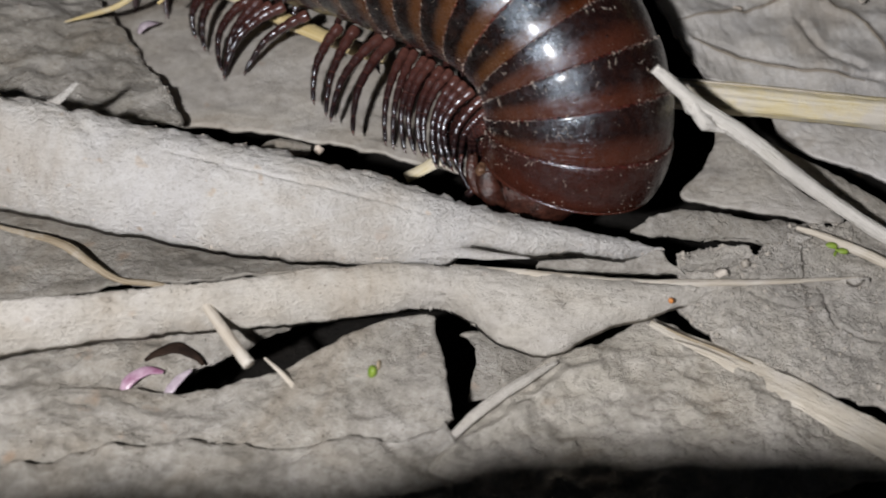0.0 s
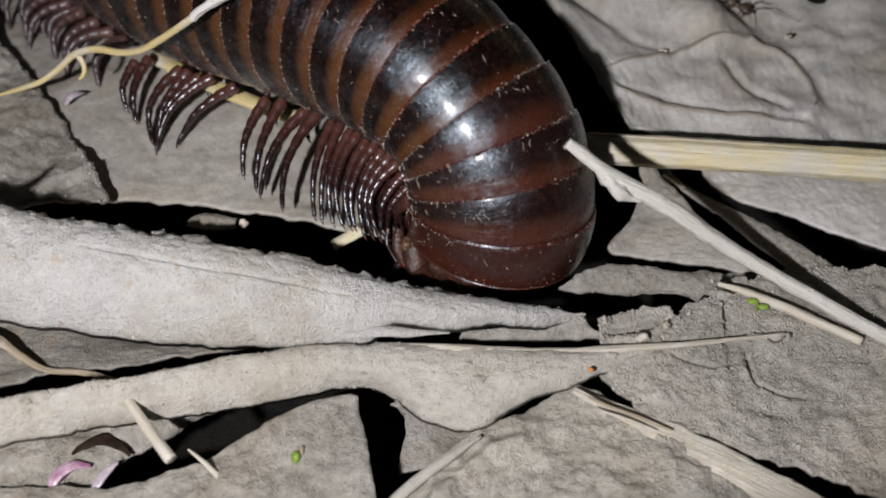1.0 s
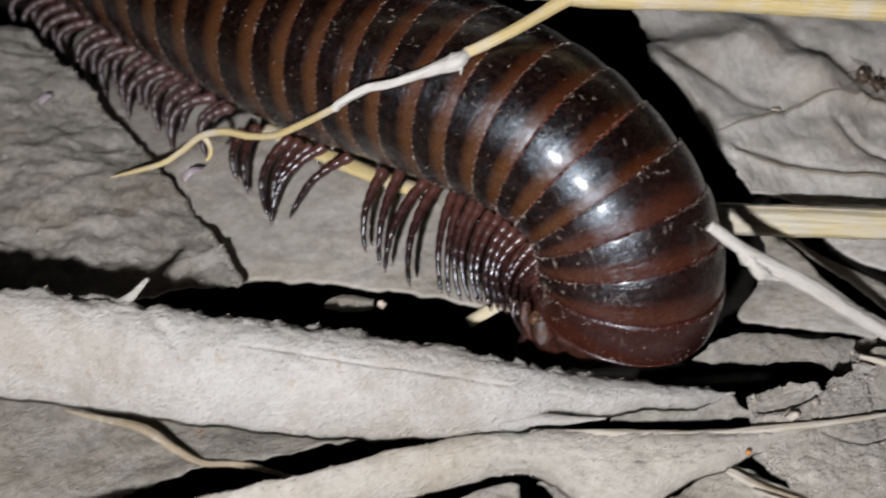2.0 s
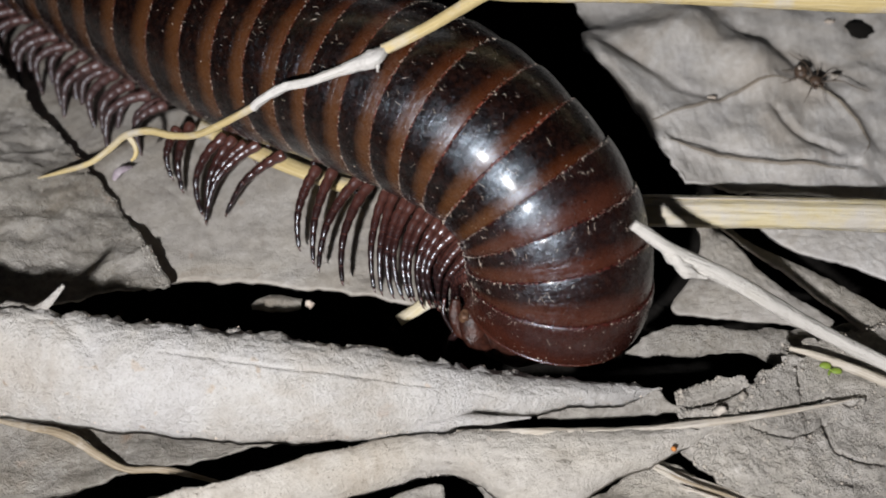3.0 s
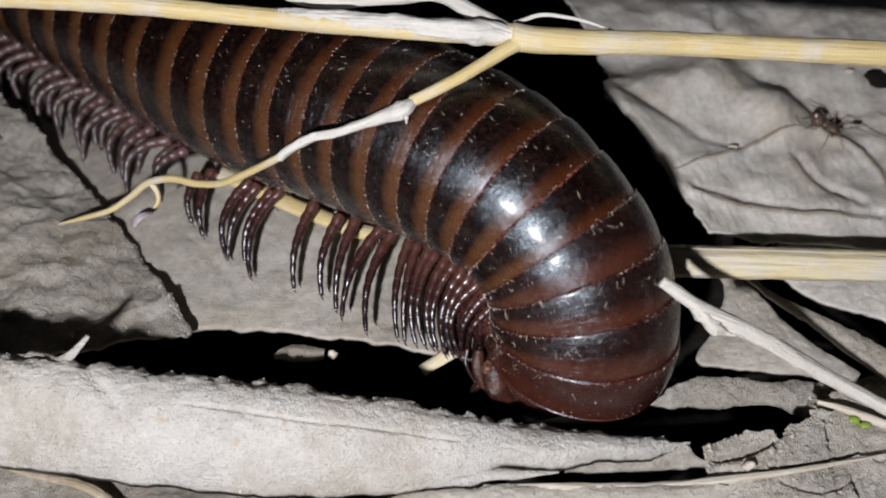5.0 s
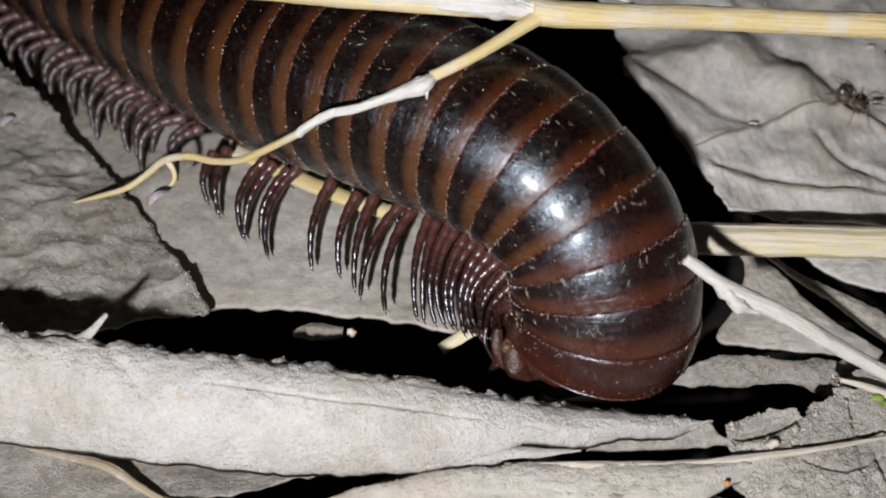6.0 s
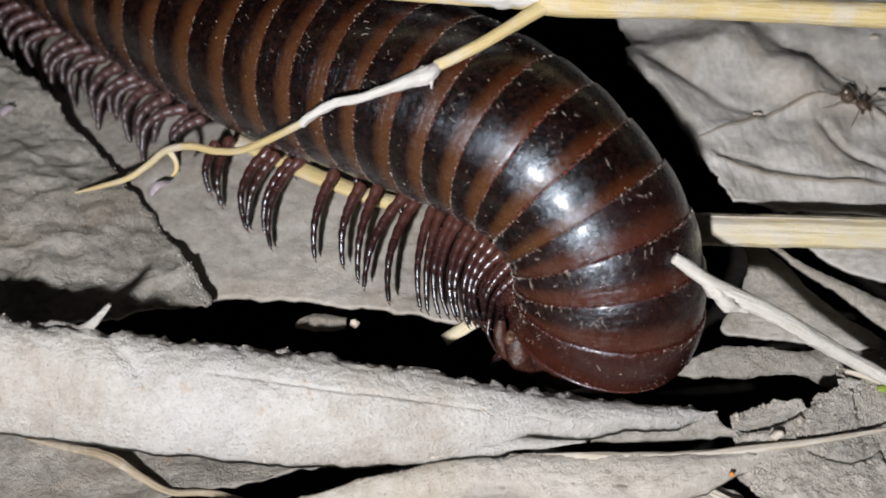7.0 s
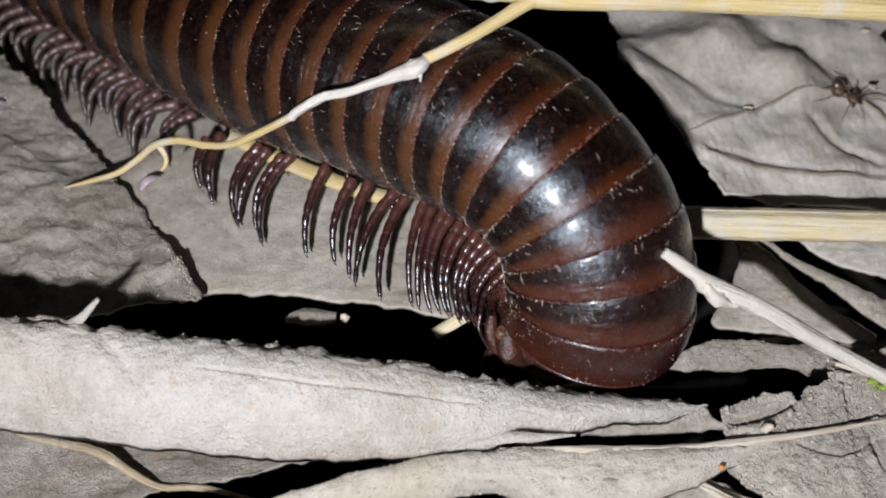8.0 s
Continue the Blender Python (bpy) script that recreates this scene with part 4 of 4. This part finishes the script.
# ways of the legs: hip, claw and the sideways bow between them
FRONT_LEGS = [(-2.2, 1.9, 5.7, -2.8, -3.0, 3.8, 0.43), (-1.7, 1.7, 5.8, -2.4, -3.2, 3.8, 0.35), (-1.1, 1.2, 5.8, -1.8, -3.4, 3.8, 0.57), (-0.7, 1.0, 5.8, -1.3, -3.5, 3.8, 0.61),
              (-0.2, 0.5, 5.8, -0.9, -3.6, 3.8, 0.52), (0.3, 0.2, 5.9, -0.7, -3.6, 3.8, 0.53), (0.7, -0.3, 5.9, -0.3, -3.6, 3.8, 0.56), (1.1, -0.7, 5.9, 0.1, -3.8, 3.8, 0.63),
              (1.5, -1.2, 5.9, 0.4, -3.8, 3.8, 0.65), (2.0, -1.8, 5.9, 0.6, -3.9, 3.9, 0.4), (2.4, -2.5, 5.9, 0.9, -3.9, 4.0, 0.3), (2.5, -3.4, 5.9, 1.4, -3.8, 4.2, 0.2),
              (2.4, -3.9, 5.9, 1.6, -3.9, 4.4, 0.15)]
MIDDLE_LEGS = [(-3.1, 2.6, 5.6, -4.5, -2.7, 4.0, 0.55), (-3.8, 3.0, 5.5, -5.9, -1.7, 3.9, 0.47), (-5.3, 3.7, 5.4, -6.3, -1.0, 3.6, 0.33), (-6.3, 4.0, 5.2, -7.2, 0.0, 3.5, 0.4),
               (-7.9, 5.2, 4.9, -8.9, 0.8, 3.1, 0.4), (-10.0, 6.6, 4.5, -11.6, 1.9, 2.7, 0.74), (-10.6, 6.5, 4.4, -12.1, 3.1, 2.6, 0.48), (-11.6, 7.2, 4.2, -13.2, 3.6, 2.4, 0.38),
               (-12.1, 7.6, 4.1, -13.2, 3.4, 2.4, 0.82), (-14.7, 9.0, 3.5, -15.0, 5.3, 2.2, 0.37), (-15.6, 8.9, 3.2, -15.8, 6.3, 2.2, 0.36)]
# hip and claw of the five legs that step forward, before they do: legs 4 to 8 of the middle ones
BEFORE = [(-8.5, 5.6, 4.7, -11.4, 3.9, 2.6), (-10.2, 6.7, 4.3, -12.7, 3.6, 2.5), (-11.0, 6.8, 4.2, -13.0, 3.8, 2.5), (-11.8, 7.4, 4.0, -13.1, 4.1, 2.4), (-12.4, 7.7, 3.9, -13.4, 4.0, 2.4)]


def leg_frame(hip, claw):
    """Origin at the hip, x to the claw, y to the side."""
    x = Vector(claw) - Vector(hip)
    x.normalize()
    y = Vector((0, 0, 1)).cross(x).normalized()
    return Matrix.Translation(mm(hip)) @ Matrix((x, y, x.cross(y))).transposed().to_4x4()


def build_leg(root, hip, claw, bow, material, girth, rng, arch=0.45, bristly=True):
    """Seven joints, each swelling towards its far end, a ring of bristles at each, and a claw."""
    reach = (Vector(claw) - Vector(hip)).length
    way = even([(-0.3, 0.05 * bow, 0.2), (0.22 * reach, -0.75 * bow, 0.8 * arch), (0.55 * reach, -bow, arch), (0.82 * reach, -0.62 * bow, 0.4 * arch), (reach, 0, 0)], 57)
    m = 10
    verts, uv = [], []
    for i, p in enumerate(way):
        f = i / 56
        joint = (f * 7.0) % 1 if i < 56 else 1.0
        r = girth * (0.36 - 0.235 * f) * (0.79 + 0.31 * math.sin(math.pi * (0.12 + 0.80 * joint)) ** 0.8)
        t = Vector(way[min(i + 1, 56)] - way[max(i - 1, 0)]).normalized()
        y = Vector((0, 0, 1)).cross(t).normalized()
        z = t.cross(y)
        for j in range(m):
            a = 2 * math.pi * j / m
            verts.append(Vector(p) + (y * math.cos(a) + z * math.sin(a)) * r)
            uv.append((f, j / m))
    faces = grid_faces(57, m, True) + [tuple(range(m)), tuple(56 * m + j for j in range(m - 1, -1, -1))]
    hairs, strands = [], []
    if bristly:
        for i in (14, 22, 30, 38, 46, 50, 54):
            p, t = Vector(way[i]), Vector(way[i + 1] - way[i - 1]).normalized()
            for _ in range(2):
                a = rng.uniform(0, 6.3)
                n = Vector((0, math.cos(a), math.sin(a)))
                root_at, tip = p + n * girth * 0.12, p + n * girth * rng.uniform(0.3, 0.42) + t * rng.uniform(0.15, 0.32)
                k = len(hairs)
                hairs += [root_at + t * 0.02, root_at - t * 0.02, root_at + n.cross(t) * 0.025, tip]
                strands += [(k, k + 1, k + 3), (k + 1, k + 2, k + 3), (k + 2, k, k + 3)]
    ob = part("leg", mesh("leg", verts, faces, material, uv), root)
    if hairs:
        tagged(part("bristles", mesh("bristles", hairs, strands, material, [(0.5, 0)] * len(hairs)), ob), kind="stuff")
    ob.matrix_basis = leg_frame(hip, claw)
    end, back = Vector(way[56]), Vector(way[56] - way[52]).normalized()
    part("claw", tube("claw", [end - back * 0.05, end + back * 0.12, end + back * 0.26 + Vector((0, 0.08, -0.03))], [0.085 * girth, 0.06 * girth, 0.012], material, n=8, m=6), ob)
    return ob


def build_legs(root):
    rng = random.Random(8)
    front = []
    for hx, hy, hz, cx, cy, cz, bow in FRONT_LEGS:
        front.append(build_leg(root, (hx, hy, hz), (cx, cy, cz), bow * rng.uniform(0.8, 1.2), LEG, 0.84, rng, 0.5))
    middle = [build_leg(root, w[:3], w[3:6], w[6], LEG, 0.98, rng) for w in MIDDLE_LEGS]
    # the rear legs follow the belly in an even row, knees out
    for k in range(14):
        f = k / 13
        hip = (-16.9 - 17.4 * f, 11.3 + 15.4 * f, 2.8 - 3.2 * f)
        claw = Vector((hip[0] - 1.7 + rng.uniform(-0.7, 0.7), hip[1] - 2.9 + rng.uniform(-0.5, 0.5), hip[2] - 1.2 - 0.5 * f))
        build_leg(root, hip, claw, 1.0 + rng.uniform(-0.5, 0.5), DULL_LEG, 1.05, rng, 0.9, False)
    for k in range(13):
        f = (k + 0.5) / 13
        hip = (-16.3 - 17.4 * f, 11.9 + 15.4 * f, 2.2 - 3.2 * f)
        claw = Vector((hip[0] - 1.9 + rng.uniform(-0.5, 0.5), hip[1] - 2.6 + rng.uniform(-0.4, 0.4), hip[2] - 1.2 - 0.5 * f))
        build_leg(root, hip, claw, 0.9 + rng.uniform(-0.4, 0.4), DULL_LEG, 1.05, rng, 0.7, False)
    # every ring has two pairs: the second legs of the crowded front, half hidden behind the first
    for hx, hy, hz, cx, cy, cz, bow in FRONT_LEGS[5:]:
        front.append(build_leg(root, (hx + 0.3, hy + 0.1, hz - 0.9), (cx + 0.45, cy + 0.1, cz - 0.9), bow, LEG, 0.84, rng, 0.4))
    # the far row, mostly hidden under the body
    for hx, hy, hz, cx, cy, cz, bow in FRONT_LEGS[:8:2] + MIDDLE_LEGS[::2]:
        build_leg(root, (hx + 1.6, hy + 2.6, hz - 0.6), (cx + 2.4, cy + 4.2, cz - 0.3), 0.4, LEG, 0.9, rng, 0.3, False)
    return front, middle


def build_head(root):
    made = []
    made.append(part("head", blob("head", (4.9, -5.0, 2.4), (2.7, 1.9, 2.0), FACE, 0.10, 3.0, 4), root, "reddish brown head tucked under the collar"))
    made.append(part("cheek", tube("cheek", [(2.5, -4.4, 4.7), (2.3, -5.2, 4.2), (2.5, -5.9, 3.5), (3.2, -6.3, 2.8)], [0.30, 0.62, 0.72, 0.35], FACE, n=40, m=20, flat=0.7, bumps=0.15, seed=80), root, "reddish brown cheek plate"))
    made.append(part("mouthpart", tube("mouthpart", [(1.5, -4.2, 4.5), (1.45, -4.8, 4.0), (1.7, -5.4, 3.3), (2.2, -5.8, 2.8)], [0.22, 0.40, 0.42, 0.2], FACE, n=30, m=14, flat=0.7, bumps=0.3, seed=82), root, "brown mouth plate"))
    made.append(part("mouthpart", blob("mouthpart", (1.95, -5.25, 4.45), (0.30, 0.36, 0.34), TAN_PLATE, 0.3, 5.0, 3), root, "tan mouth plate"))
    # fine striae on the flank of the first rings
    for k in range(6):
        x, y = 2.35 + 0.17 * k, -4.75 - 0.22 * k
        made.append(part("ridge", tube("ridge", [(x - 0.3, y + 0.45, 5.3 - 0.12 * k), (x, y, 5.05 - 0.14 * k), (x + 0.15, y - 0.4, 4.7 - 0.16 * k)], [0.03, 0.07, 0.03], FACE, n=14, m=7), root))
    made.append(part("palp", tube("palp", [(0.9, -4.0, 4.3), (0.8, -4.6, 3.8), (1.1, -5.1, 3.3), (1.5, -5.6, 2.9)], [0.10, 0.15, 0.13, 0.05], LEG, n=24, m=8, bumps=0.3, seed=84), root))
    made.append(part("antenna", tube("antenna", [(1.9, -5.3, 3.4), (1.3, -5.6, 2.9), (1.0, -5.7, 2.2), (0.9, -5.5, 1.4)], [0.2, 0.24, 0.22, 0.26, 0.2], LEG, n=30, m=8), root))
    return made


def build_dust(rings):
    """Specks of dust on each ring, thickest along its rim, and a few fibres and scratches on the dark band."""
    rng = random.Random(5)
    octa = ((0, 2, 4), (2, 1, 4), (1, 3, 4), (3, 0, 4), (2, 0, 5), (1, 2, 5), (3, 1, 5), (0, 3, 5))
    for k in range(4, len(RIMS)):
        x0 = RIMS[k]
        long = RIMS[k + 1] - x0 if k + 1 < len(RIMS) else 0.9 * COLLAR
        verts, faces = [], []
        for i in range(400):
            on_rim = i < 200
            f = rng.gauss(0.03, 0.025) if on_rim else rng.random() ** 1.3
            c, n, t = SPINE.skin(x0 + f * long, rng.uniform(-0.6, 2.9), 1.004 if f < 0.35 else 1.004 - 0.045 * (f - 0.35))
            r = rng.uniform(0.008, 0.020) * (2.3 if rng.random() < 0.05 else 1)
            at = len(verts)
            for d in ((r, 0, 0), (-r, 0, 0), (0, r, 0), (0, -r, 0), (0, 0, r), (0, 0, -r)):
                verts.append(c + Vector(d) * rng.uniform(0.7, 1.5))
            faces += [(at + p, at + q, at + w) for p, q, w in octa]
        for _ in range(14 if k > len(RIMS) - 6 else 8 if k > 9 else 0):
            c, n, t = SPINE.skin(x0 + rng.uniform(0.05, 0.5) * long, rng.gauss(1.2, 0.6), 1.007)
            turn = rng.uniform(-0.9, 0.9)
            way = (t * math.cos(turn) + t.cross(n) * math.sin(turn)) * rng.uniform(0.05, 0.22)
            wide = n.cross(way).normalized() * 0.007
            at = len(verts)
            verts += [c - way - wide, c - way + wide, c + way + wide + n * 0.02, c + way - wide + n * 0.02, c + n * 0.03]
            faces += [(at, at + 1, at + 4), (at + 1, at + 2, at + 4), (at + 2, at + 3, at + 4), (at + 3, at, at + 4)]
        tagged(part("dust", mesh("dust", verts, faces, DUST, [(0, 0)] * len(verts), False), rings[k], "pale dust specks"), kind="stuff")


# flat near-black lump added as the dark spot in the broad leaf's dip
tagged(new("dark_lump", blob("dark_lump", (28.5, 18.2, 2.5), (0.85, 0.90, 0.2), SOIL, 0.5, 61)), "small flat dark lump on a leaf", "soil")
millipede, rings = build_millipede()
front_legs, legs = build_legs(millipede)
face = build_head(millipede)
build_dust(rings)
for k in range(13, 22):
    spot, out, _ = SPINE.skin(RIMS[k] + 0.72 * (RIMS[k + 1] - RIMS[k]), 1.6, 0.986)
    part("pore", blob("pore", spot, (0.11, 0.11, 0.05), PORE, 0.15, k), rings[k], "small dark red pore")


# ---- small things ----
def petal(label, points, width, material):
    return tagged(new("petal", tube("petal", points, [width * 0.4, width, width * 0.9, width * 0.3], material, n=30, flat=0.35, bumps=0.12, seed=70)), label, "petal")


petal("shrivelled pink flower petal", [(-12.9, -19.7, 2.2), (-12.8, -18.9, 2.5), (-12.1, -18.3, 2.6), (-11.3, -18.2, 2.5)], 0.32, PINK)
petal("shrivelled pale pink flower petal", [(-11, -19.6, 2.3), (-10.7, -19, 2.5), (-10.4, -18.5, 2.6), (-10, -18, 2.6)], 0.25, LILAC)
petal("withered lilac flower petal on a dead leaf", [(-19.4, 6.2, 2.0), (-19.1, 6.6, 2.3), (-18.7, 6.9, 2.3), (-18.4, 7.2, 2.1)], 0.3, LILAC)
petal("withered lilac flower petal on a dead leaf", [(-30.0, 12.4, 2.4), (-29.8, 12.7, 2.6), (-29.5, 13.0, 2.6), (-29.4, 13.3, 2.4)], 0.3, LILAC)
tagged(new("seed_husk", tube("seed_husk", [(-12.4, -17.6, 2.4), (-11.9, -17.2, 2.5), (-11, -16.8, 2.5), (-10, -17.2, 2.5), (-9.6, -17.5, 2.3)], [0.08, 0.24, 0.34, 0.24, 0.08], SHADED_HUSK, n=30, flat=0.35, bumps=0.2, seed=75)), "brown curled seed husk, darkened for the shade it lies in", "husk")


def sprout(at, size):
    root = tagged(new("seedling"), "tiny bright green seedling on a dead leaf", "seedling")
    x, y, z = at
    for dx, turn in ((-0.4, 0.3), (0.45, -0.2)):
        part("seed_leaf", blob("seed_leaf", (x + dx * size, y + turn * size, z + 0.25), (0.5 * size, 0.33 * size, 0.16 * size), GREEN, 0.2, dx), root)
    part("stem", tube("stem", [(x, y - 0.3 * size, z - 0.5), (x, y, z), (x, y, z + 0.2)], [0.07, 0.07], GREEN, n=10, m=6), root)


sprout((21.2, -7.9, 3.15), 0.62)
sprout((10.2, 15.9, 4.0), 0.25)
bud = tagged(new("bud"), "tiny green bud with a brown scale", "bud")
part("bud_tip", blob("bud_tip", (-1.4, -17.7, 3.4), (0.24, 0.29, 0.36), GREEN, 0.25, 2.0), bud)
part("scale", blob("scale", (-1.15, -17.35, 3.4), (0.12, 0.25, 0.3), PEEL, 0.25, 4.0), bud, "brown scale")
tagged(new("grain", blob("grain", (12.4, -12.8, 4.3), (0.15, 0.14, 0.14), ORANGE, 0.3, 1.0)), "small orange grain of grit", "grain")
for k, at in enumerate(((15.1, -10.5, 3.9), (16.3, -9.7, 3.8))):
    tagged(new("pebble", blob("pebble", at, (0.34 - 0.1 * k, 0.24, 0.22), GRIT, 0.7, 7.0 + k)), "tiny grey pebble by a leaf edge", "pebble")
tagged(new("crumb", blob("crumb", (-6.3, -3.7, 3.2), (0.25, 0.22, 0.35), DUST, 0.5, 3.0)), "small white crumb in a dark gap", "crumb")
tagged(new("flake", blob("flake", (25.8, 13.5, 2.9), (0.3, 0.24, 0.12), GRIT, 0.5, 11.0)), "pale crumb beside a spider on a grey leaf", "flake")
tagged(new("flake", blob("flake", (26.5, 18.6, 2.9), (0.4, 0.2, 0.08), DUST, 0.5, 12.0)), "white flake on a grey leaf", "flake")
tagged(new("flake", blob("flake", (17.8, 11.8, 2.9), (0.3, 0.16, 0.08), DUST, 0.5, 13.0)), "greenish white fleck in a leaf fold", "flake")


def build_spider():
    root = tagged(new("spider"), "tiny brown spider standing on a grey leaf", "spider")

    def lump(name, at, size, material, seed, label="", cuts=2):
        part(name, blob(name, at, size, material, 0.1, seed, cuts), root, label)

    lump("abdomen", (-0.82, 0.72, 0.45), (0.44, 0.55, 0.42), SPIDER_DARK, 1.0, "brown abdomen with a pale mark", 3)
    lump("mark", (-0.95, 0.72, 0.78), (0.13, 0.17, 0.08), DUST, 2.0, "pale mark")
    lump("waist", (-0.42, 0.32, 0.40), (0.12, 0.14, 0.12), SPIDER_LEG, 6.0)
    lump("thorax", (0.0, 0.0, 0.40), (0.40, 0.42, 0.27), SPIDER_DARK, 3.0, "", 3)
    lump("palp", (0.36, -0.28, 0.32), (0.13, 0.18, 0.12), SPIDER_DARK, 4.0)
    lump("palp", (-0.10, -0.52, 0.32), (0.13, 0.18, 0.12), SPIDER_DARK, 5.0)
    for x, y in ((-1.1, 3.0), (-2.5, 1.45), (0.55, 1.75), (2.0, 0.95), (3.5, -0.7), (0.4, -1.75), (-1.0, -1.6), (-2.5, 0.1)):
        way = [(0.12 * x, 0.12 * y, 0.38), (0.42 * x, 0.42 * y, 0.62), (0.72 * x, 0.72 * y - 0.08, 0.3), (x, y, 0.0)]
        part("leg", tube("leg", way, [0.045, 0.038, 0.025, 0.012], SPIDER_LEG, n=24, m=6), root)
    return root


spider = build_spider()


def motions():
    # the body eases back and forth a little
    ease = ((0.0, 0.0, -0.07, -0.07), (0.5, 0.08, -0.25, -0.3), (1.0, 0.3, -0.2, -0.28), (1.5, -0.08, -0.22, -0.12), (2.0, -0.28, 0.01, 0.02), (2.2, -0.11, 0.11, 0.07), (3.3, 0.01, 0.08, -0.18), (4.0, 0.03, 0.08, -0.12),
            (4.5, 0.02, 0.08, -0.1), (5.8, 0.02, -0.02, 0.02), (6.5, 0.07, -0.01, -0.03), (7.0, 0.05, -0.03, -0.03), (7.5, 0.1, -0.04, -0.04), (8.0, 0.11, -0.07, -0.09))
    walk(millipede, [(t, Matrix.Translation(mm(p))) for t, *p in ease])
    # its front end curls in slowly, ring by ring, with the head and the front legs
    swing = ((0.0, -4.3), (0.5, -4.3), (1.0, -3.6), (1.5, -3.6), (2.0, -2.55), (2.2, -2.05), (3.3, -1.4), (4.0, -1.05), (4.5, -0.87), (5.8, -0.46), (6.5, -0.17), (7.0, 0.0), (7.5, 0.3), (8.0, 0.1))
    pivot = Matrix.Translation(mm((2.0, 2.7, 10.8)))
    moving = [(ob, min(1.0, (k - 14) / 6)) for k, ob in enumerate(rings) if k > 14]
    moving += [(ob, 1.0) for ob in face] + [(ob, 0.2 + 0.8 * (k if k < 13 else k - 8) / 12) for k, ob in enumerate(front_legs)]
    for ob, share in moving:
        rest = ob.matrix_basis.copy()
        walk(ob, [(t, pivot @ Matrix.Rotation(radians(a * share), 4, (-0.025, 0.585, -0.811)) @ pivot.inverted() @ rest) for t, a in swing])
    at = mm((24.1, 12.8, 2.8))
    walk(spider, [(t, Matrix.Translation(at + mm((x, y, 0)))) for t, x, y in ((0.0, -0.81, 2.98), (1.0, -0.81, 2.98), (2.0, 0.41, 1.01), (2.2, 0.44, 0.56), (3.5, 0.06, 0.07), (4.0, -0.21, 0.24), (6.0, 0.37, 0.28), (7.0, 0.17, -0.57), (8.0, 0.17, -0.57))])
    # the twig rides on the body and slips when it is pushed
    slip = ((0.0, 0.36, 0.2, 0.14), (0.5, 0.39, 0.1, 0.07), (1.0, 0.5, 0.1, 0.07), (1.5, 0.05, 0.22, 0.16), (2.0, -0.06, 0.26, 0.18), (3.5, 0.09, 0.05, 0.04), (4.5, 0, 0, 0),
            (6.4, 0, -0.04, -0.03), (6.6, -0.7, -0.25, -0.18), (6.8, -0.8, -0.32, -0.24), (8.0, -0.78, -0.4, -0.3))
    walk(twig, [(t, Matrix.Translation(mm(p))) for t, *p in slip])
    # five legs let go in turn and step forward
    for leg_ob, was, now, start in zip(legs[4:9], BEFORE, MIDDLE_LEGS[4:9], (3.95, 4.15, 4.15, 4.25, 4.3)):
        before, after = leg_frame(was[:3], was[3:]), leg_frame(now[:3], now[3:6])
        walk(leg_ob, [(0.0, before), (start, before), (start + 0.45, after), (8.0, after)])


motions()
